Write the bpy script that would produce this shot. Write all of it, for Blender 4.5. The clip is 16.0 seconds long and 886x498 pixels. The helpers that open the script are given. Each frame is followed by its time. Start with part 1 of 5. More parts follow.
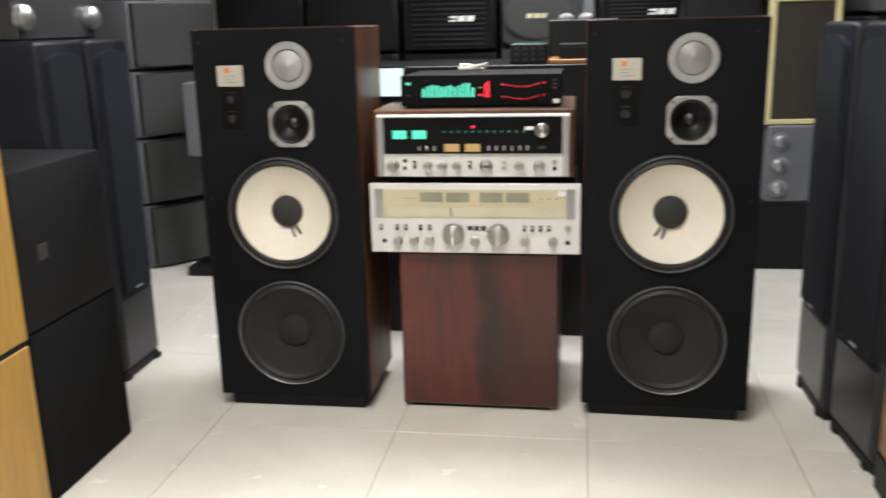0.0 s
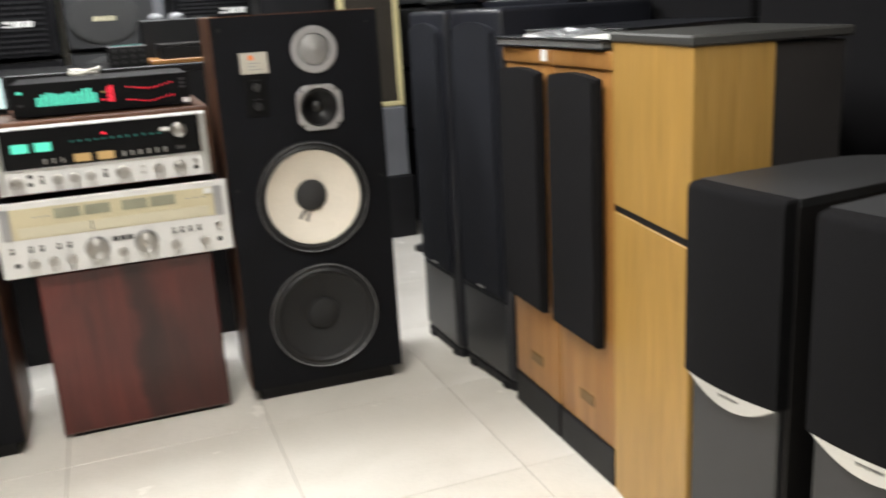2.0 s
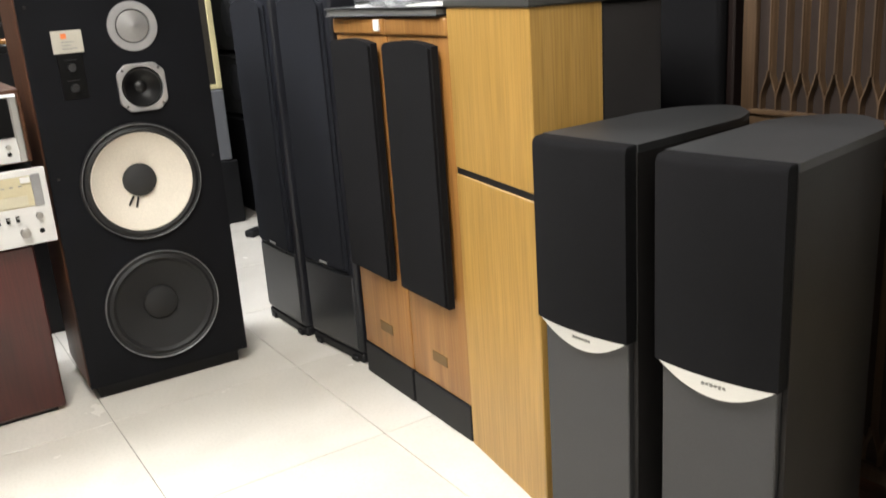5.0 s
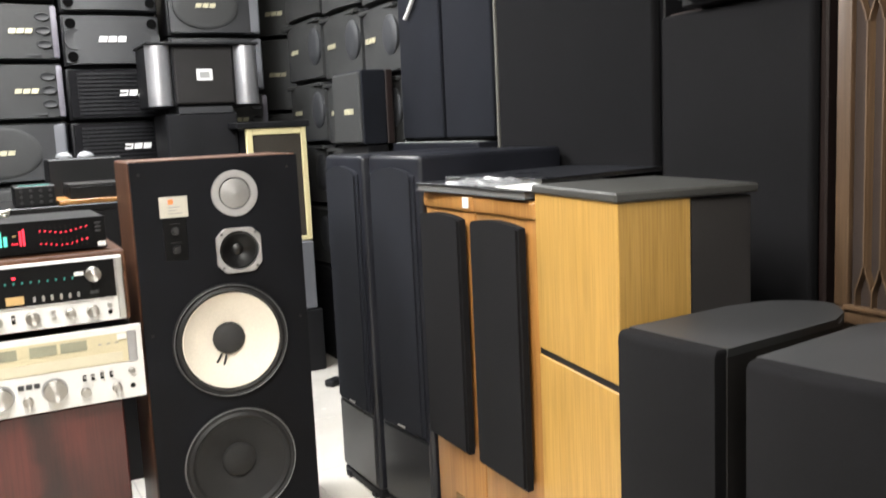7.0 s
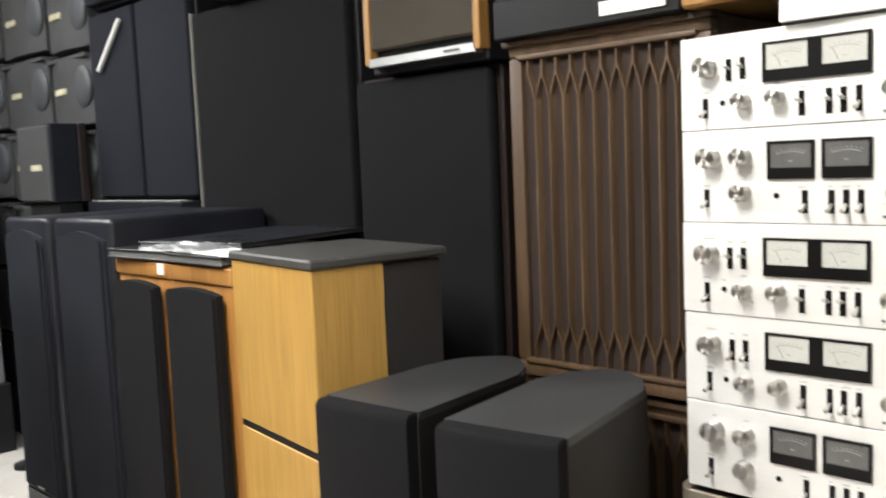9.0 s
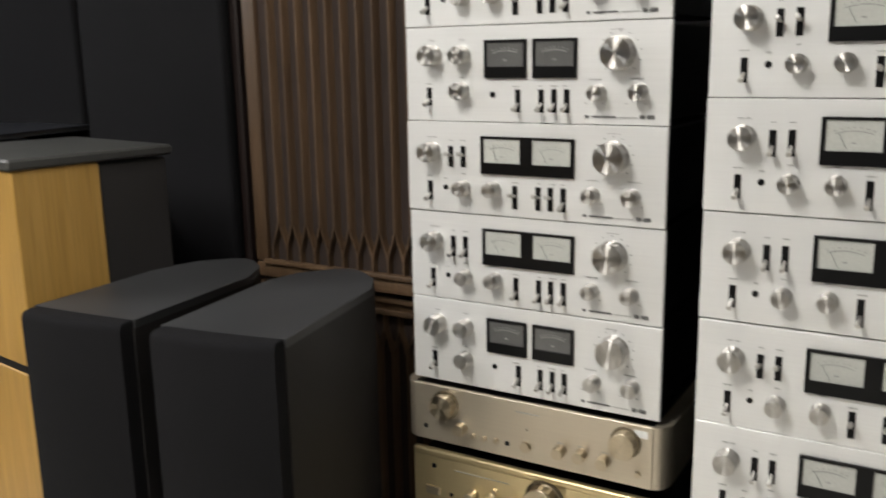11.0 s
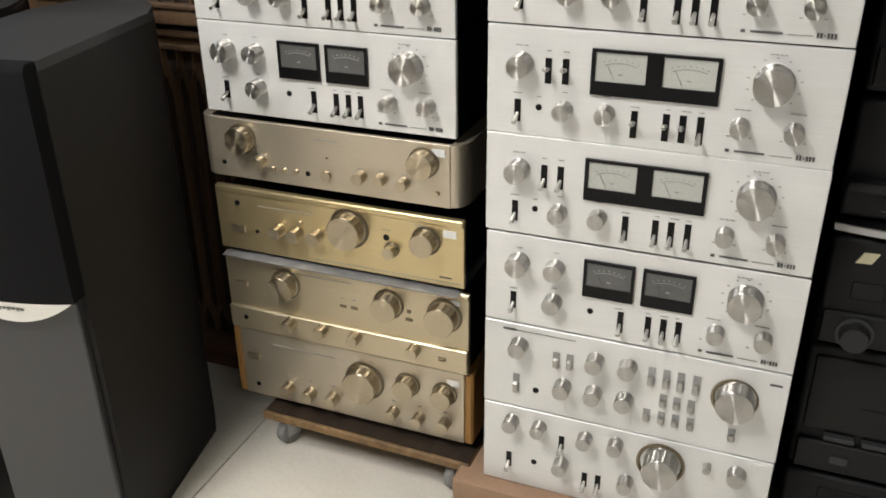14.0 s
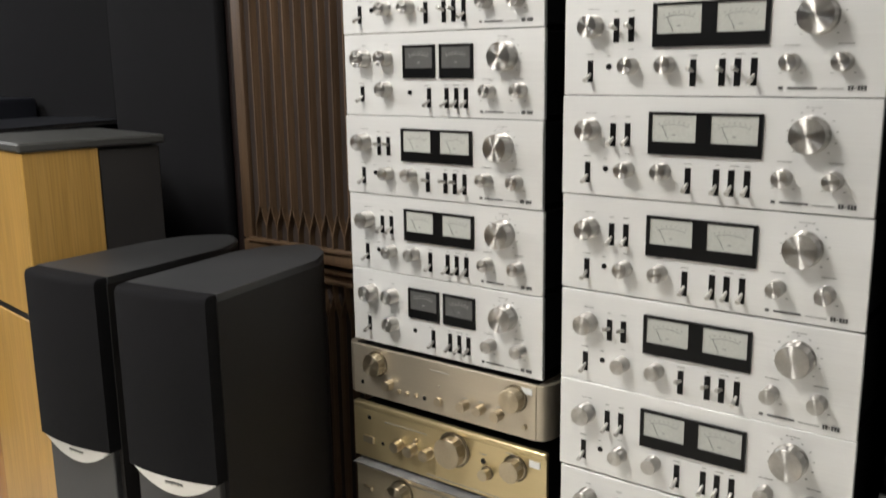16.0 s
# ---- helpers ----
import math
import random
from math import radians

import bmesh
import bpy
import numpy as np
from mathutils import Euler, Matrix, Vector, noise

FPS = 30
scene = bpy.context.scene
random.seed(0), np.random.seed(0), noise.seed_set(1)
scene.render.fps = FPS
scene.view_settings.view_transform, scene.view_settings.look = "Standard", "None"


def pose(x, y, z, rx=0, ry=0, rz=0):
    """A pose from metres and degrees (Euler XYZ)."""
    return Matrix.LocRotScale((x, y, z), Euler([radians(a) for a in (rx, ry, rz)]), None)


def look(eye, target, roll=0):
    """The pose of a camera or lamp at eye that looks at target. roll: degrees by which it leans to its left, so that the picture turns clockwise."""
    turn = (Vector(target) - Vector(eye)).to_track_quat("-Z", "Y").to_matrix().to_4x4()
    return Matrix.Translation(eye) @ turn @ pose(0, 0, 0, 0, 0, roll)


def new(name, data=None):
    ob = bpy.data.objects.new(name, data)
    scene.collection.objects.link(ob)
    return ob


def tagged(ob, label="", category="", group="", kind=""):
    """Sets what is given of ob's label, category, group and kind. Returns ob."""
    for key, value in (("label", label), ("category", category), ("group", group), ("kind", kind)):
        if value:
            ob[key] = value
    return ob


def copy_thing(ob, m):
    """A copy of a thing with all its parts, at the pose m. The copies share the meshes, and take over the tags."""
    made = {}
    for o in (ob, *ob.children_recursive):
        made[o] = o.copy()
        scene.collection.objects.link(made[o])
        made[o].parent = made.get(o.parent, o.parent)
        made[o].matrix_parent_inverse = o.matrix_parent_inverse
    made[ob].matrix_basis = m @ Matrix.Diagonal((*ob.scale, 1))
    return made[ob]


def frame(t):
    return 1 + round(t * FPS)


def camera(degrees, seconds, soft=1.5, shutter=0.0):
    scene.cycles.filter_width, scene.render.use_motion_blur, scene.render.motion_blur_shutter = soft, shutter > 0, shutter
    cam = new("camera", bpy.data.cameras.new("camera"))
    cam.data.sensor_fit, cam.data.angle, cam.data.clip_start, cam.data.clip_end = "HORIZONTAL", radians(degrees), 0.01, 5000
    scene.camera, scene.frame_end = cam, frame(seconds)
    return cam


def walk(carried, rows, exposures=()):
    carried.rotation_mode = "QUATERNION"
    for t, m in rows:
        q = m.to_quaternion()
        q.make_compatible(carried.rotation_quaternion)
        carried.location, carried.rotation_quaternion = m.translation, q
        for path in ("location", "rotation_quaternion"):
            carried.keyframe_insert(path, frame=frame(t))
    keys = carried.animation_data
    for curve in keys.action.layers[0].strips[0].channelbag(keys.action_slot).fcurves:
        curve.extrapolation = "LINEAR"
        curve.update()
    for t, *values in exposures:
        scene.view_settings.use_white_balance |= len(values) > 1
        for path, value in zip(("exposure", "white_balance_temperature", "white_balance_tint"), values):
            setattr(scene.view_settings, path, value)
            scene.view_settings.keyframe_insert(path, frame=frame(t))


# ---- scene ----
cam = camera(53.1, 16.0, soft=1.7, shutter=0.5)

PATH = [
    (0, (-0.01, -2.122, 1.075), (-0.31, -0.208, 0.582), -1.4),
    (0.5, (-0.046, -2.191, 1.069), (-0.086, -0.251, 0.586), -1.3),
    (1, (-0.089, -2.233, 1.082), (0.025, -0.296, 0.598), -2.8),
    (1.5, (-0.166, -2.225, 1.078), (0.116, -0.306, 0.591), -3.7),
    (2, (-0.27, -2.191, 1.071), (0.392, -0.38, 0.541), -3.4),
    (2.5, (-0.335, -2.189, 1.035), (0.6, -0.512, 0.475), -2.5),
    (3, (-0.333, -2.191, 1.022), (0.646, -0.573, 0.371), -3.0),
    (3.2, (-0.327, -2.191, 1.01), (0.65, -0.6, 0.292), -2.5),
    (5.3, (-0.344, -2.181, 1.052), (0.679, -0.55, 0.513), -4.4),
    (5.5, (-0.338, -2.177, 1.062), (0.669, -0.525, 0.557), -4.4),
    (6, (-0.341, -2.175, 1.088), (0.62, -0.471, 0.67), -4.2),
    (6.5, (-0.344, -2.174, 1.108), (0.564, -0.427, 0.756), -3.3),
    (7, (-0.342, -2.173, 1.127), (0.574, -0.416, 0.854), -2.7),
    (7.5, (-0.328, -2.18, 1.146), (0.67, -0.455, 0.972), -2.2),
    (8, (-0.31, -2.181, 1.162), (0.83, -0.541, 1.072), -2.1),
    (8.5, (-0.295, -2.184, 1.157), (1.007, -0.67, 1.043), -2.3),
    (9, (-0.288, -2.192, 1.156), (1.129, -0.793, 0.965), -2.4),
    (9.2, (-0.283, -2.195, 1.158), (1.167, -0.837, 0.926), -2.4),
    (11.3, (-0.198, -2.255, 1.144), (1.518, -1.346, 0.663), -1.1),
    (11.5, (-0.188, -2.258, 1.142), (1.55, -1.42, 0.615), -1.2),
    (12, (-0.166, -2.266, 1.127), (1.607, -1.578, 0.508), -1.0),
    (12.5, (-0.158, -2.271, 1.108), (1.6, -1.619, 0.411), -0.9),
    (13, (-0.159, -2.273, 1.089), (1.573, -1.629, 0.325), -0.7),
    (13.5, (-0.146, -2.305, 1.075), (1.548, -1.64, 0.245), -0.9),
    (14, (-0.142, -2.326, 1.047), (1.519, -1.661, 0.154), -0.6),
    (14.5, (-0.147, -2.375, 1.043), (1.518, -1.681, 0.18), -0.8),
    (15, (-0.171, -2.481, 1.066), (1.457, -1.547, 0.376), -0.2),
    (15.5, (-0.195, -2.57, 1.101), (1.368, -1.433, 0.59), -0.5),
    (16, (-0.221, -2.613, 1.137), (1.335, -1.424, 0.728), -0.8),
]
EXPOSURE = [(0, -0.15), (3, -0.15), (5.5, 0.25), (6.5, 0.45), (7.4, 0.6), (8, 0.12), (8.5, 0.22), (9.2, 0.34), (11.3, -0.5), (12.5, -0.46), (14.5, -0.1), (15.1, 0.04), (15.6, -0.28), (16, -0.38)]
walk(cam, [(t, look(eye, target, roll)) for t, eye, target, roll in PATH], EXPOSURE)

# ---- light and exposure ----
world = bpy.data.worlds.new("room_world")
scene.world = world
world.use_nodes = True
world.node_tree.nodes["Background"].inputs[0].default_value = (0.75, 0.85, 1.0, 1)
world.node_tree.nodes["Background"].inputs[1].default_value = 0.02
# Unseen ceiling lamps; the last is added to brighten the rear wall and stacks.
TUBES = [(-1.2, -3.6, 4.0, (1.0, 0.97, 0.91)), (-0.5, -1.32, 66.0, (1.0, 0.97, 0.91)), (-0.35, 0.85, 60.0, (0.95, 0.97, 1.0)), (0.1, 1.75, 9.0, (0.97, 0.97, 0.97))]
CEIL = 2.45


# ---- mesh helpers ----
def box(bm, x0, y0, z0, x1, y1, z1, bevel=0.0, seg=1):
    """A box between two corners, with rounded edges."""
    lo, hi = Vector((min(x0, x1), min(y0, y1), min(z0, z1))), Vector((max(x0, x1), max(y0, y1), max(z0, z1)))
    r = bmesh.ops.create_cube(bm, size=1.0, matrix=Matrix.Translation((lo + hi) / 2) @ Matrix.Diagonal((*(hi - lo), 1)))
    if bevel > 0:
        edges = list({e for v in r["verts"] for e in v.link_edges})
        bmesh.ops.bevel(bm, geom=edges, offset=bevel, segments=seg, affect="EDGES", profile=0.5)
    return bm


def lathe(bm, cx, cz, profile, seg=32, y=0.0, close=True):
    """A turned shape round an axis along y through (cx, cz). profile: rows of radius and y."""
    rings = []
    for r, py in profile:
        if r < 1e-5:
            rings.append([bm.verts.new((cx, y + py, cz))])
        else:
            rings.append([bm.verts.new((cx + r * math.cos(a), y + py, cz + r * math.sin(a))) for a in (2 * math.pi * k / seg for k in range(seg))])
    for a, b in zip(rings, rings[1:]):
        for k in range(seg):
            n = (k + 1) % seg
            quad = [a[k % len(a)], a[n % len(a)], b[n % len(b)], b[k % len(b)]]
            quad = list(dict.fromkeys(quad))
            if len(quad) > 2:
                bm.faces.new(quad)
    return bm


def prism(bm, outline, y0, y1):
    """A plate with an outline in x and z, between y0 and y1."""
    a = [bm.verts.new((x, y0, z)) for x, z in outline]
    b = [bm.verts.new((x, y1, z)) for x, z in outline]
    bm.faces.new(a)
    bm.faces.new(b[::-1])
    for k in range(len(a)):
        n = (k + 1) % len(a)
        bm.faces.new([a[n], a[k], b[k], b[n]])
    return bm


def column(bm, outline, z0, z1):
    """A column with an outline in x and y, between z0 and z1."""
    a = [bm.verts.new((x, y, z0)) for x, y in outline]
    b = [bm.verts.new((x, y, z1)) for x, y in outline]
    bm.faces.new(a[::-1])
    bm.faces.new(b)
    for k in range(len(a)):
        n = (k + 1) % len(a)
        bm.faces.new([a[k], a[n], b[n], b[k]])
    return bm


def finish(name, bm, material, smooth=True):
    bmesh.ops.recalc_face_normals(bm, faces=bm.faces[:])
    me = bpy.data.meshes.new(name)
    bm.to_mesh(me)
    bm.free()
    me.materials.append(material)
    if smooth:
        me.polygons.foreach_set("use_smooth", [True] * len(me.polygons))
        me.set_sharp_from_angle(angle=radians(35))
    return me


def part(name, bm, material, parent, label=""):
    ob = new(name, finish(name, bm, material))
    ob.parent = parent
    return tagged(ob, label)


def thing(name, m, label, category, group=""):
    ob = new(name)
    ob.empty_display_size = 0.05
    ob.matrix_world = m
    return tagged(ob, label, category, group)


def solid(name, bm, material, label, category="", kind="", m=None):
    ob = new(name, finish(name, bm, material))
    if m is not None:
        ob.matrix_world = m
    return tagged(ob, label, category, "", kind)


def B(*args, **kw):
    return box(bmesh.new(), *args, **kw)


# ---- materials ----
def base_nodes(name):
    m = bpy.data.materials.new(name)
    m.use_nodes = True
    t = m.node_tree
    p = t.nodes["Principled BSDF"]
    co = t.nodes.new("ShaderNodeTexCoord")
    info = t.nodes.new("ShaderNodeObjectInfo")
    mul = t.nodes.new("ShaderNodeMath")
    mul.operation = "MULTIPLY"
    mul.inputs[1].default_value = 7.3
    t.links.new(info.outputs["Random"], mul.inputs[0])
    add = t.nodes.new("ShaderNodeVectorMath")
    t.links.new(co.outputs["Object"], add.inputs[0])
    t.links.new(mul.outputs[0], add.inputs[1])
    return m, t, p, add.outputs[0]


def noise_node(t, vec, scale, detail=3.0, stretch=None, distort=0.0):
    if stretch:
        mp = t.nodes.new("ShaderNodeMapping")
        mp.inputs["Scale"].default_value = stretch
        t.links.new(vec, mp.inputs["Vector"])
        vec = mp.outputs[0]
    n = t.nodes.new("ShaderNodeTexNoise")
    n.inputs["Scale"].default_value = scale
    n.inputs["Detail"].default_value = detail
    n.inputs["Distortion"].default_value = distort
    t.links.new(vec, n.inputs["Vector"])
    return n.outputs["Fac"]


def ramp_node(t, fac, stops):
    r = t.nodes.new("ShaderNodeValToRGB")
    while len(r.color_ramp.elements) < len(stops):
        r.color_ramp.elements.new(0.5)
    for e, (pos, col) in zip(r.color_ramp.elements, stops):
        e.position, e.color = pos, (*col, 1)
    t.links.new(fac, r.inputs[0])
    return r.outputs[0]


def mix_node(t, a, b, fac, blend="MULTIPLY"):
    x = t.nodes.new("ShaderNodeMix")
    x.data_type, x.blend_type = "RGBA", blend
    x.inputs[0].default_value = fac
    t.links.new(a, x.inputs[6])
    t.links.new(b, x.inputs[7])
    return x.outputs[2]


def bump_node(t, p, fac, strength, dist=0.001):
    b = t.nodes.new("ShaderNodeBump")
    b.inputs["Strength"].default_value, b.inputs["Distance"].default_value = strength, dist
    t.links.new(fac, b.inputs["Height"])
    t.links.new(b.outputs[0], p.inputs["Normal"])


def mat(name, col, rough=0.5, metal=0.0, var=0.2, scale=6.0, fine=300.0, bump=0.15, fine_var=0.1, stretch=None, spec=0.5, coat=0.0):
    """A plain surface with blotches at one scale and grain at another."""
    m, t, p, vec = base_nodes(name)
    big = noise_node(t, vec, scale, 4.0)
    small = noise_node(t, vec, fine, 2.0, stretch)
    c = [min(1.0, v) for v in col]
    tone = ramp_node(t, big, [(0.3, [v * (1 - var) for v in c]), (0.7, [min(1, v * (1 + var)) for v in c])])
    grain = ramp_node(t, small, [(0.3, [1 - fine_var] * 3), (0.7, [1.0] * 3)])
    t.links.new(mix_node(t, tone, grain, 1.0), p.inputs["Base Color"])
    rr = t.nodes.new("ShaderNodeMapRange")
    rr.inputs[3].default_value, rr.inputs[4].default_value = max(0.02, rough - 0.08), min(1, rough + 0.08)
    t.links.new(big, rr.inputs[0])
    t.links.new(rr.outputs[0], p.inputs["Roughness"])
    p.inputs["Metallic"].default_value = metal
    p.inputs["Specular IOR Level"].default_value = spec
    p.inputs["Coat Weight"].default_value = coat
    bump_node(t, p, small, bump, 0.0006)
    return m


def wood(name, dark, light, rough=0.4, along="z", figure=0.35, coat=0.0, freq=22):
    """Veneer with long grain, fine pores and slow changes of tone."""
    m, t, p, vec = base_nodes(name)
    st = {"x": (1.2, freq, freq), "y": (freq, 1.2, freq), "z": (freq, freq, 1.2)}[along]
    fi = {"x": (6, 260, 260), "y": (260, 6, 260), "z": (260, 260, 6)}[along]
    grain = noise_node(t, vec, 1.0, 5.0, st, 1.2)
    pores = noise_node(t, vec, 1.0, 3.0, fi)
    slow = noise_node(t, vec, 2.2, 2.0)
    tone = ramp_node(t, grain, [(0.32, dark), (0.5, [(a + b) / 2 for a, b in zip(dark, light)]), (0.68, light)])
    fine = ramp_node(t, pores, [(0.35, [0.72] * 3), (0.6, [1.0] * 3)])
    blot = ramp_node(t, slow, [(0.3, [1 - figure] * 3), (0.7, [1.0] * 3)])
    t.links.new(mix_node(t, mix_node(t, tone, fine, 0.8), blot, 1.0), p.inputs["Base Color"])
    p.inputs["Roughness"].default_value = rough
    p.inputs["Coat Weight"].default_value = coat
    p.inputs["Coat Roughness"].default_value = 0.2
    bump_node(t, p, pores, 0.12, 0.0005)
    return m


def glow(name, col, strength):
    m = bpy.data.materials.new(name)
    m.use_nodes = True
    p = m.node_tree.nodes["Principled BSDF"]
    p.inputs["Base Color"].default_value = (*[v * 0.4 for v in col], 1)
    p.inputs["Emission Color"].default_value = (*col, 1)
    p.inputs["Emission Strength"].default_value = strength
    return m


def tile_mat():
    m, t, p, vec = base_nodes("polished_tile")
    cloud = noise_node(t, vec, 3.0, 5.0, None, 0.8)
    speck = noise_node(t, vec, 140.0, 2.0)
    tone = ramp_node(t, cloud, [(0.3, (0.7, 0.665, 0.595)), (0.7, (0.79, 0.755, 0.69))])
    dots = ramp_node(t, speck, [(0.3, [0.9] * 3), (0.55, [1.0] * 3)])
    t.links.new(mix_node(t, tone, dots, 0.6), p.inputs["Base Color"])
    scuff = noise_node(t, vec, 9.0, 4.0)
    rr = t.nodes.new("ShaderNodeMapRange")
    rr.inputs[3].default_value, rr.inputs[4].default_value = 0.12, 0.34
    t.links.new(scuff, rr.inputs[0])
    t.links.new(rr.outputs[0], p.inputs["Roughness"])
    return m


M_TILE = tile_mat()
M_GROUT = mat("grout", (0.26, 0.23, 0.19), 0.9)
M_WALL = mat("wall_paint", (0.13, 0.13, 0.135), 0.8, scale=2)
M_PALEWALL = mat("grey_wall_paint", (0.12, 0.12, 0.12), 0.8, scale=2)
M_CREAMWALL = mat("cream_wall_paint", (0.72, 0.68, 0.56), 0.8, scale=2)
M_CEIL = mat("ceiling_paint", (0.5, 0.5, 0.5), 0.9, scale=2)
M_BAFFLE = mat("black_baffle", (0.004, 0.0044, 0.0065), 0.6, var=0.25, fine=500, bump=0.3, spec=0.16)
M_BLACK = mat("black_vinyl", (0.007, 0.007, 0.0085), 0.55, var=0.3, fine=420, bump=0.25, spec=0.3)
M_CLOTH = mat("black_cloth", (0.0085, 0.0083, 0.0095), 0.95, var=0.15, fine=900, bump=0.8, fine_var=0.4, spec=0.15)
M_BLUECLOTH = mat("blue_black_cloth", (0.012, 0.0135, 0.019), 0.9, var=0.15, fine=900, bump=0.8, fine_var=0.35, spec=0.2)
M_BROWNCLOTH = mat("brown_cloth", (0.06, 0.052, 0.042), 0.95, var=0.12, fine=800, bump=0.8, fine_var=0.4, spec=0.15)
M_TOWER = mat("grey_black_vinyl", (0.013, 0.014, 0.019), 0.36, var=0.25, fine=250, bump=0.3, spec=0.4)
M_TOWERLOW = mat("gloss_grey_panel", (0.017, 0.018, 0.022), 0.3, var=0.2)
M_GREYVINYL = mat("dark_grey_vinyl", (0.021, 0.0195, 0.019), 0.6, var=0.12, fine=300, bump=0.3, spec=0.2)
M_GREYPANEL = mat("grey_satin_panel", (0.038, 0.0385, 0.041), 0.42, var=0.06, bump=0.05)
M_GREYBOX = mat("grey_box_paint", (0.15, 0.155, 0.17), 0.5, var=0.1)
M_GREYGRILLE = mat("grey_mesh", (0.042, 0.043, 0.043), 0.7, var=0.12, fine=900, bump=0.8, fine_var=0.45)
M_OAK = wood("golden_oak", (0.46, 0.262, 0.062), (0.52, 0.305, 0.08), 0.42, "z", 0.2, freq=34)
M_OAKSIDE = wood("brown_oak", (0.33, 0.165, 0.042), (0.45, 0.24, 0.07), 0.45, "z", 0.18, freq=12)
M_TEAK = wood("orange_teak", (0.36, 0.16, 0.04), (0.48, 0.24, 0.07), 0.4, "z", 0.25, freq=20)
M_WALNUT = wood("walnut", (0.07, 0.028, 0.014), (0.17, 0.072, 0.036), 0.4, "x", 0.3)
M_WALNUTV = wood("walnut_upright", (0.07, 0.028, 0.014), (0.17, 0.072, 0.036), 0.4, "z", 0.3)
M_ROSE = wood("rosewood_veneer", (0.05, 0.01, 0.008), (0.17, 0.028, 0.021), 0.36, "z", 0.55, 0.25, freq=5)


def banded(m, half, depth):
    """Adds the dark heartwood band that runs down the middle of the veneer."""
    t = m.node_tree
    p = t.nodes["Principled BSDF"]
    co = t.nodes.new("ShaderNodeTexCoord")
    warp = noise_node(t, co.outputs["Object"], 5.0, 3.0, (0.6, 1, 1))
    sep = t.nodes.new("ShaderNodeSeparateXYZ")
    t.links.new(co.outputs["Object"], sep.inputs[0])
    add = t.nodes.new("ShaderNodeMath")
    add.operation = "MULTIPLY_ADD"
    add.inputs[1].default_value = 0.16
    t.links.new(warp, add.inputs[0])
    t.links.new(sep.outputs["X"], add.inputs[2])
    shade = ramp_node(t, add.outputs[0], [(0.0, [1.0] * 3), (0.5, [1.0] * 3)])
    r = shade.node.color_ramp
    for pos, v in ((0.1 - half - 0.015, 1.0), (0.1 - half + 0.01, depth), (0.1 + half - 0.015, depth), (0.1 + half + 0.03, 1.0)):
        e = r.elements.new(max(0.0, pos))
        e.color = (v, v, v, 1)
    src = p.inputs["Base Color"].links[0].from_socket
    t.links.new(mix_node(t, src, shade, 1.0), p.inputs["Base Color"])


banded(M_ROSE, 0.026, 0.38)
M_MAHOGANY = wood("dark_mahogany", (0.013, 0.007, 0.006), (0.024, 0.012, 0.01), 0.5, "z", 0.3)
M_LATTICE = wood("carved_wood", (0.08, 0.046, 0.024), (0.14, 0.084, 0.045), 0.5, "z", 0.25)
M_LATTICEBACK = mat("brown_fretcloth", (0.034, 0.021, 0.016), 0.95, fine=700, bump=0.6, fine_var=0.4)
M_ALU = mat("brushed_aluminium", (0.78, 0.78, 0.77), 0.36, 1.0, var=0.04, scale=3, fine=1.0, bump=0.05, fine_var=0.06, stretch=(6, 400, 900))
M_SILVER = mat("silver_panel", (0.78, 0.78, 0.77), 0.42, 0.28, var=0.03, scale=3, fine=1.0, bump=0.04, fine_var=0.05, stretch=(5, 400, 900))
M_KNOB = mat("turned_aluminium", (0.57, 0.555, 0.53), 0.38, 1.0, var=0.05, fine=200, bump=0.02)
def turned(m, amount=1.0):
    """Fine lathe marks round the y axis."""
    t = m.node_tree
    p = t.nodes["Principled BSDF"]
    tan = t.nodes.new("ShaderNodeTangent")
    tan.direction_type, tan.axis = "RADIAL", "Y"
    t.links.new(tan.outputs[0], p.inputs["Tangent"])
    p.inputs["Anisotropic"].default_value = amount
    p.inputs["Anisotropic Rotation"].default_value = 0.25
    return m


turned(M_KNOB)
M_CHAMP = mat("champagne_panel", (0.58, 0.515, 0.41), 0.38, 0.75, var=0.04, scale=3, fine=1.0, bump=0.04, fine_var=0.06, stretch=(5, 400, 900))
M_GOLD = mat("gold_panel", (0.66, 0.54, 0.31), 0.36, 0.82, var=0.05, scale=3, fine=1.0, bump=0.04, fine_var=0.06, stretch=(5, 400, 900))
M_GOLDPALE = mat("pale_gold_panel", (0.6, 0.52, 0.37), 0.38, 0.8, var=0.04, scale=3, fine=1.0, bump=0.04, fine_var=0.06, stretch=(5, 400, 900))
M_GOLDKNOB = mat("gold_knob", (0.56, 0.48, 0.35), 0.38, 1.0, var=0.05)
turned(M_GOLDKNOB, 0.85)
M_CREAM = mat("cream_paper_cone", (0.8, 0.74, 0.64), 0.8, var=0.05, fine=250, bump=0.4)
M_RUBBER = mat("black_rubber", (0.012, 0.012, 0.013), 0.6, var=0.2)
M_CONE = mat("charcoal_cone", (0.022, 0.022, 0.023), 0.75, var=0.2, fine=200, bump=0.3)
M_MIDCONE = mat("black_lacquered_cone", (0.006, 0.006, 0.0065), 0.38, var=0.2)
M_PASSIVE = mat("black_felt_cone", (0.0125, 0.0125, 0.013), 0.8, var=0.15, fine=200, bump=0.3)
# Cap vinyl made lighter than the cabinet: light from above is in the colour.
M_LITCAP = mat("top_lit_vinyl_cap", (0.034, 0.035, 0.037), 0.5, var=0.12, fine=300, bump=0.3)
M_BRASSDULL = mat("dull_brass_plate", (0.2, 0.12, 0.045), 0.4, 0.4)
M_RIM = mat("grey_rim", (0.42, 0.42, 0.43), 0.35, 0.6)
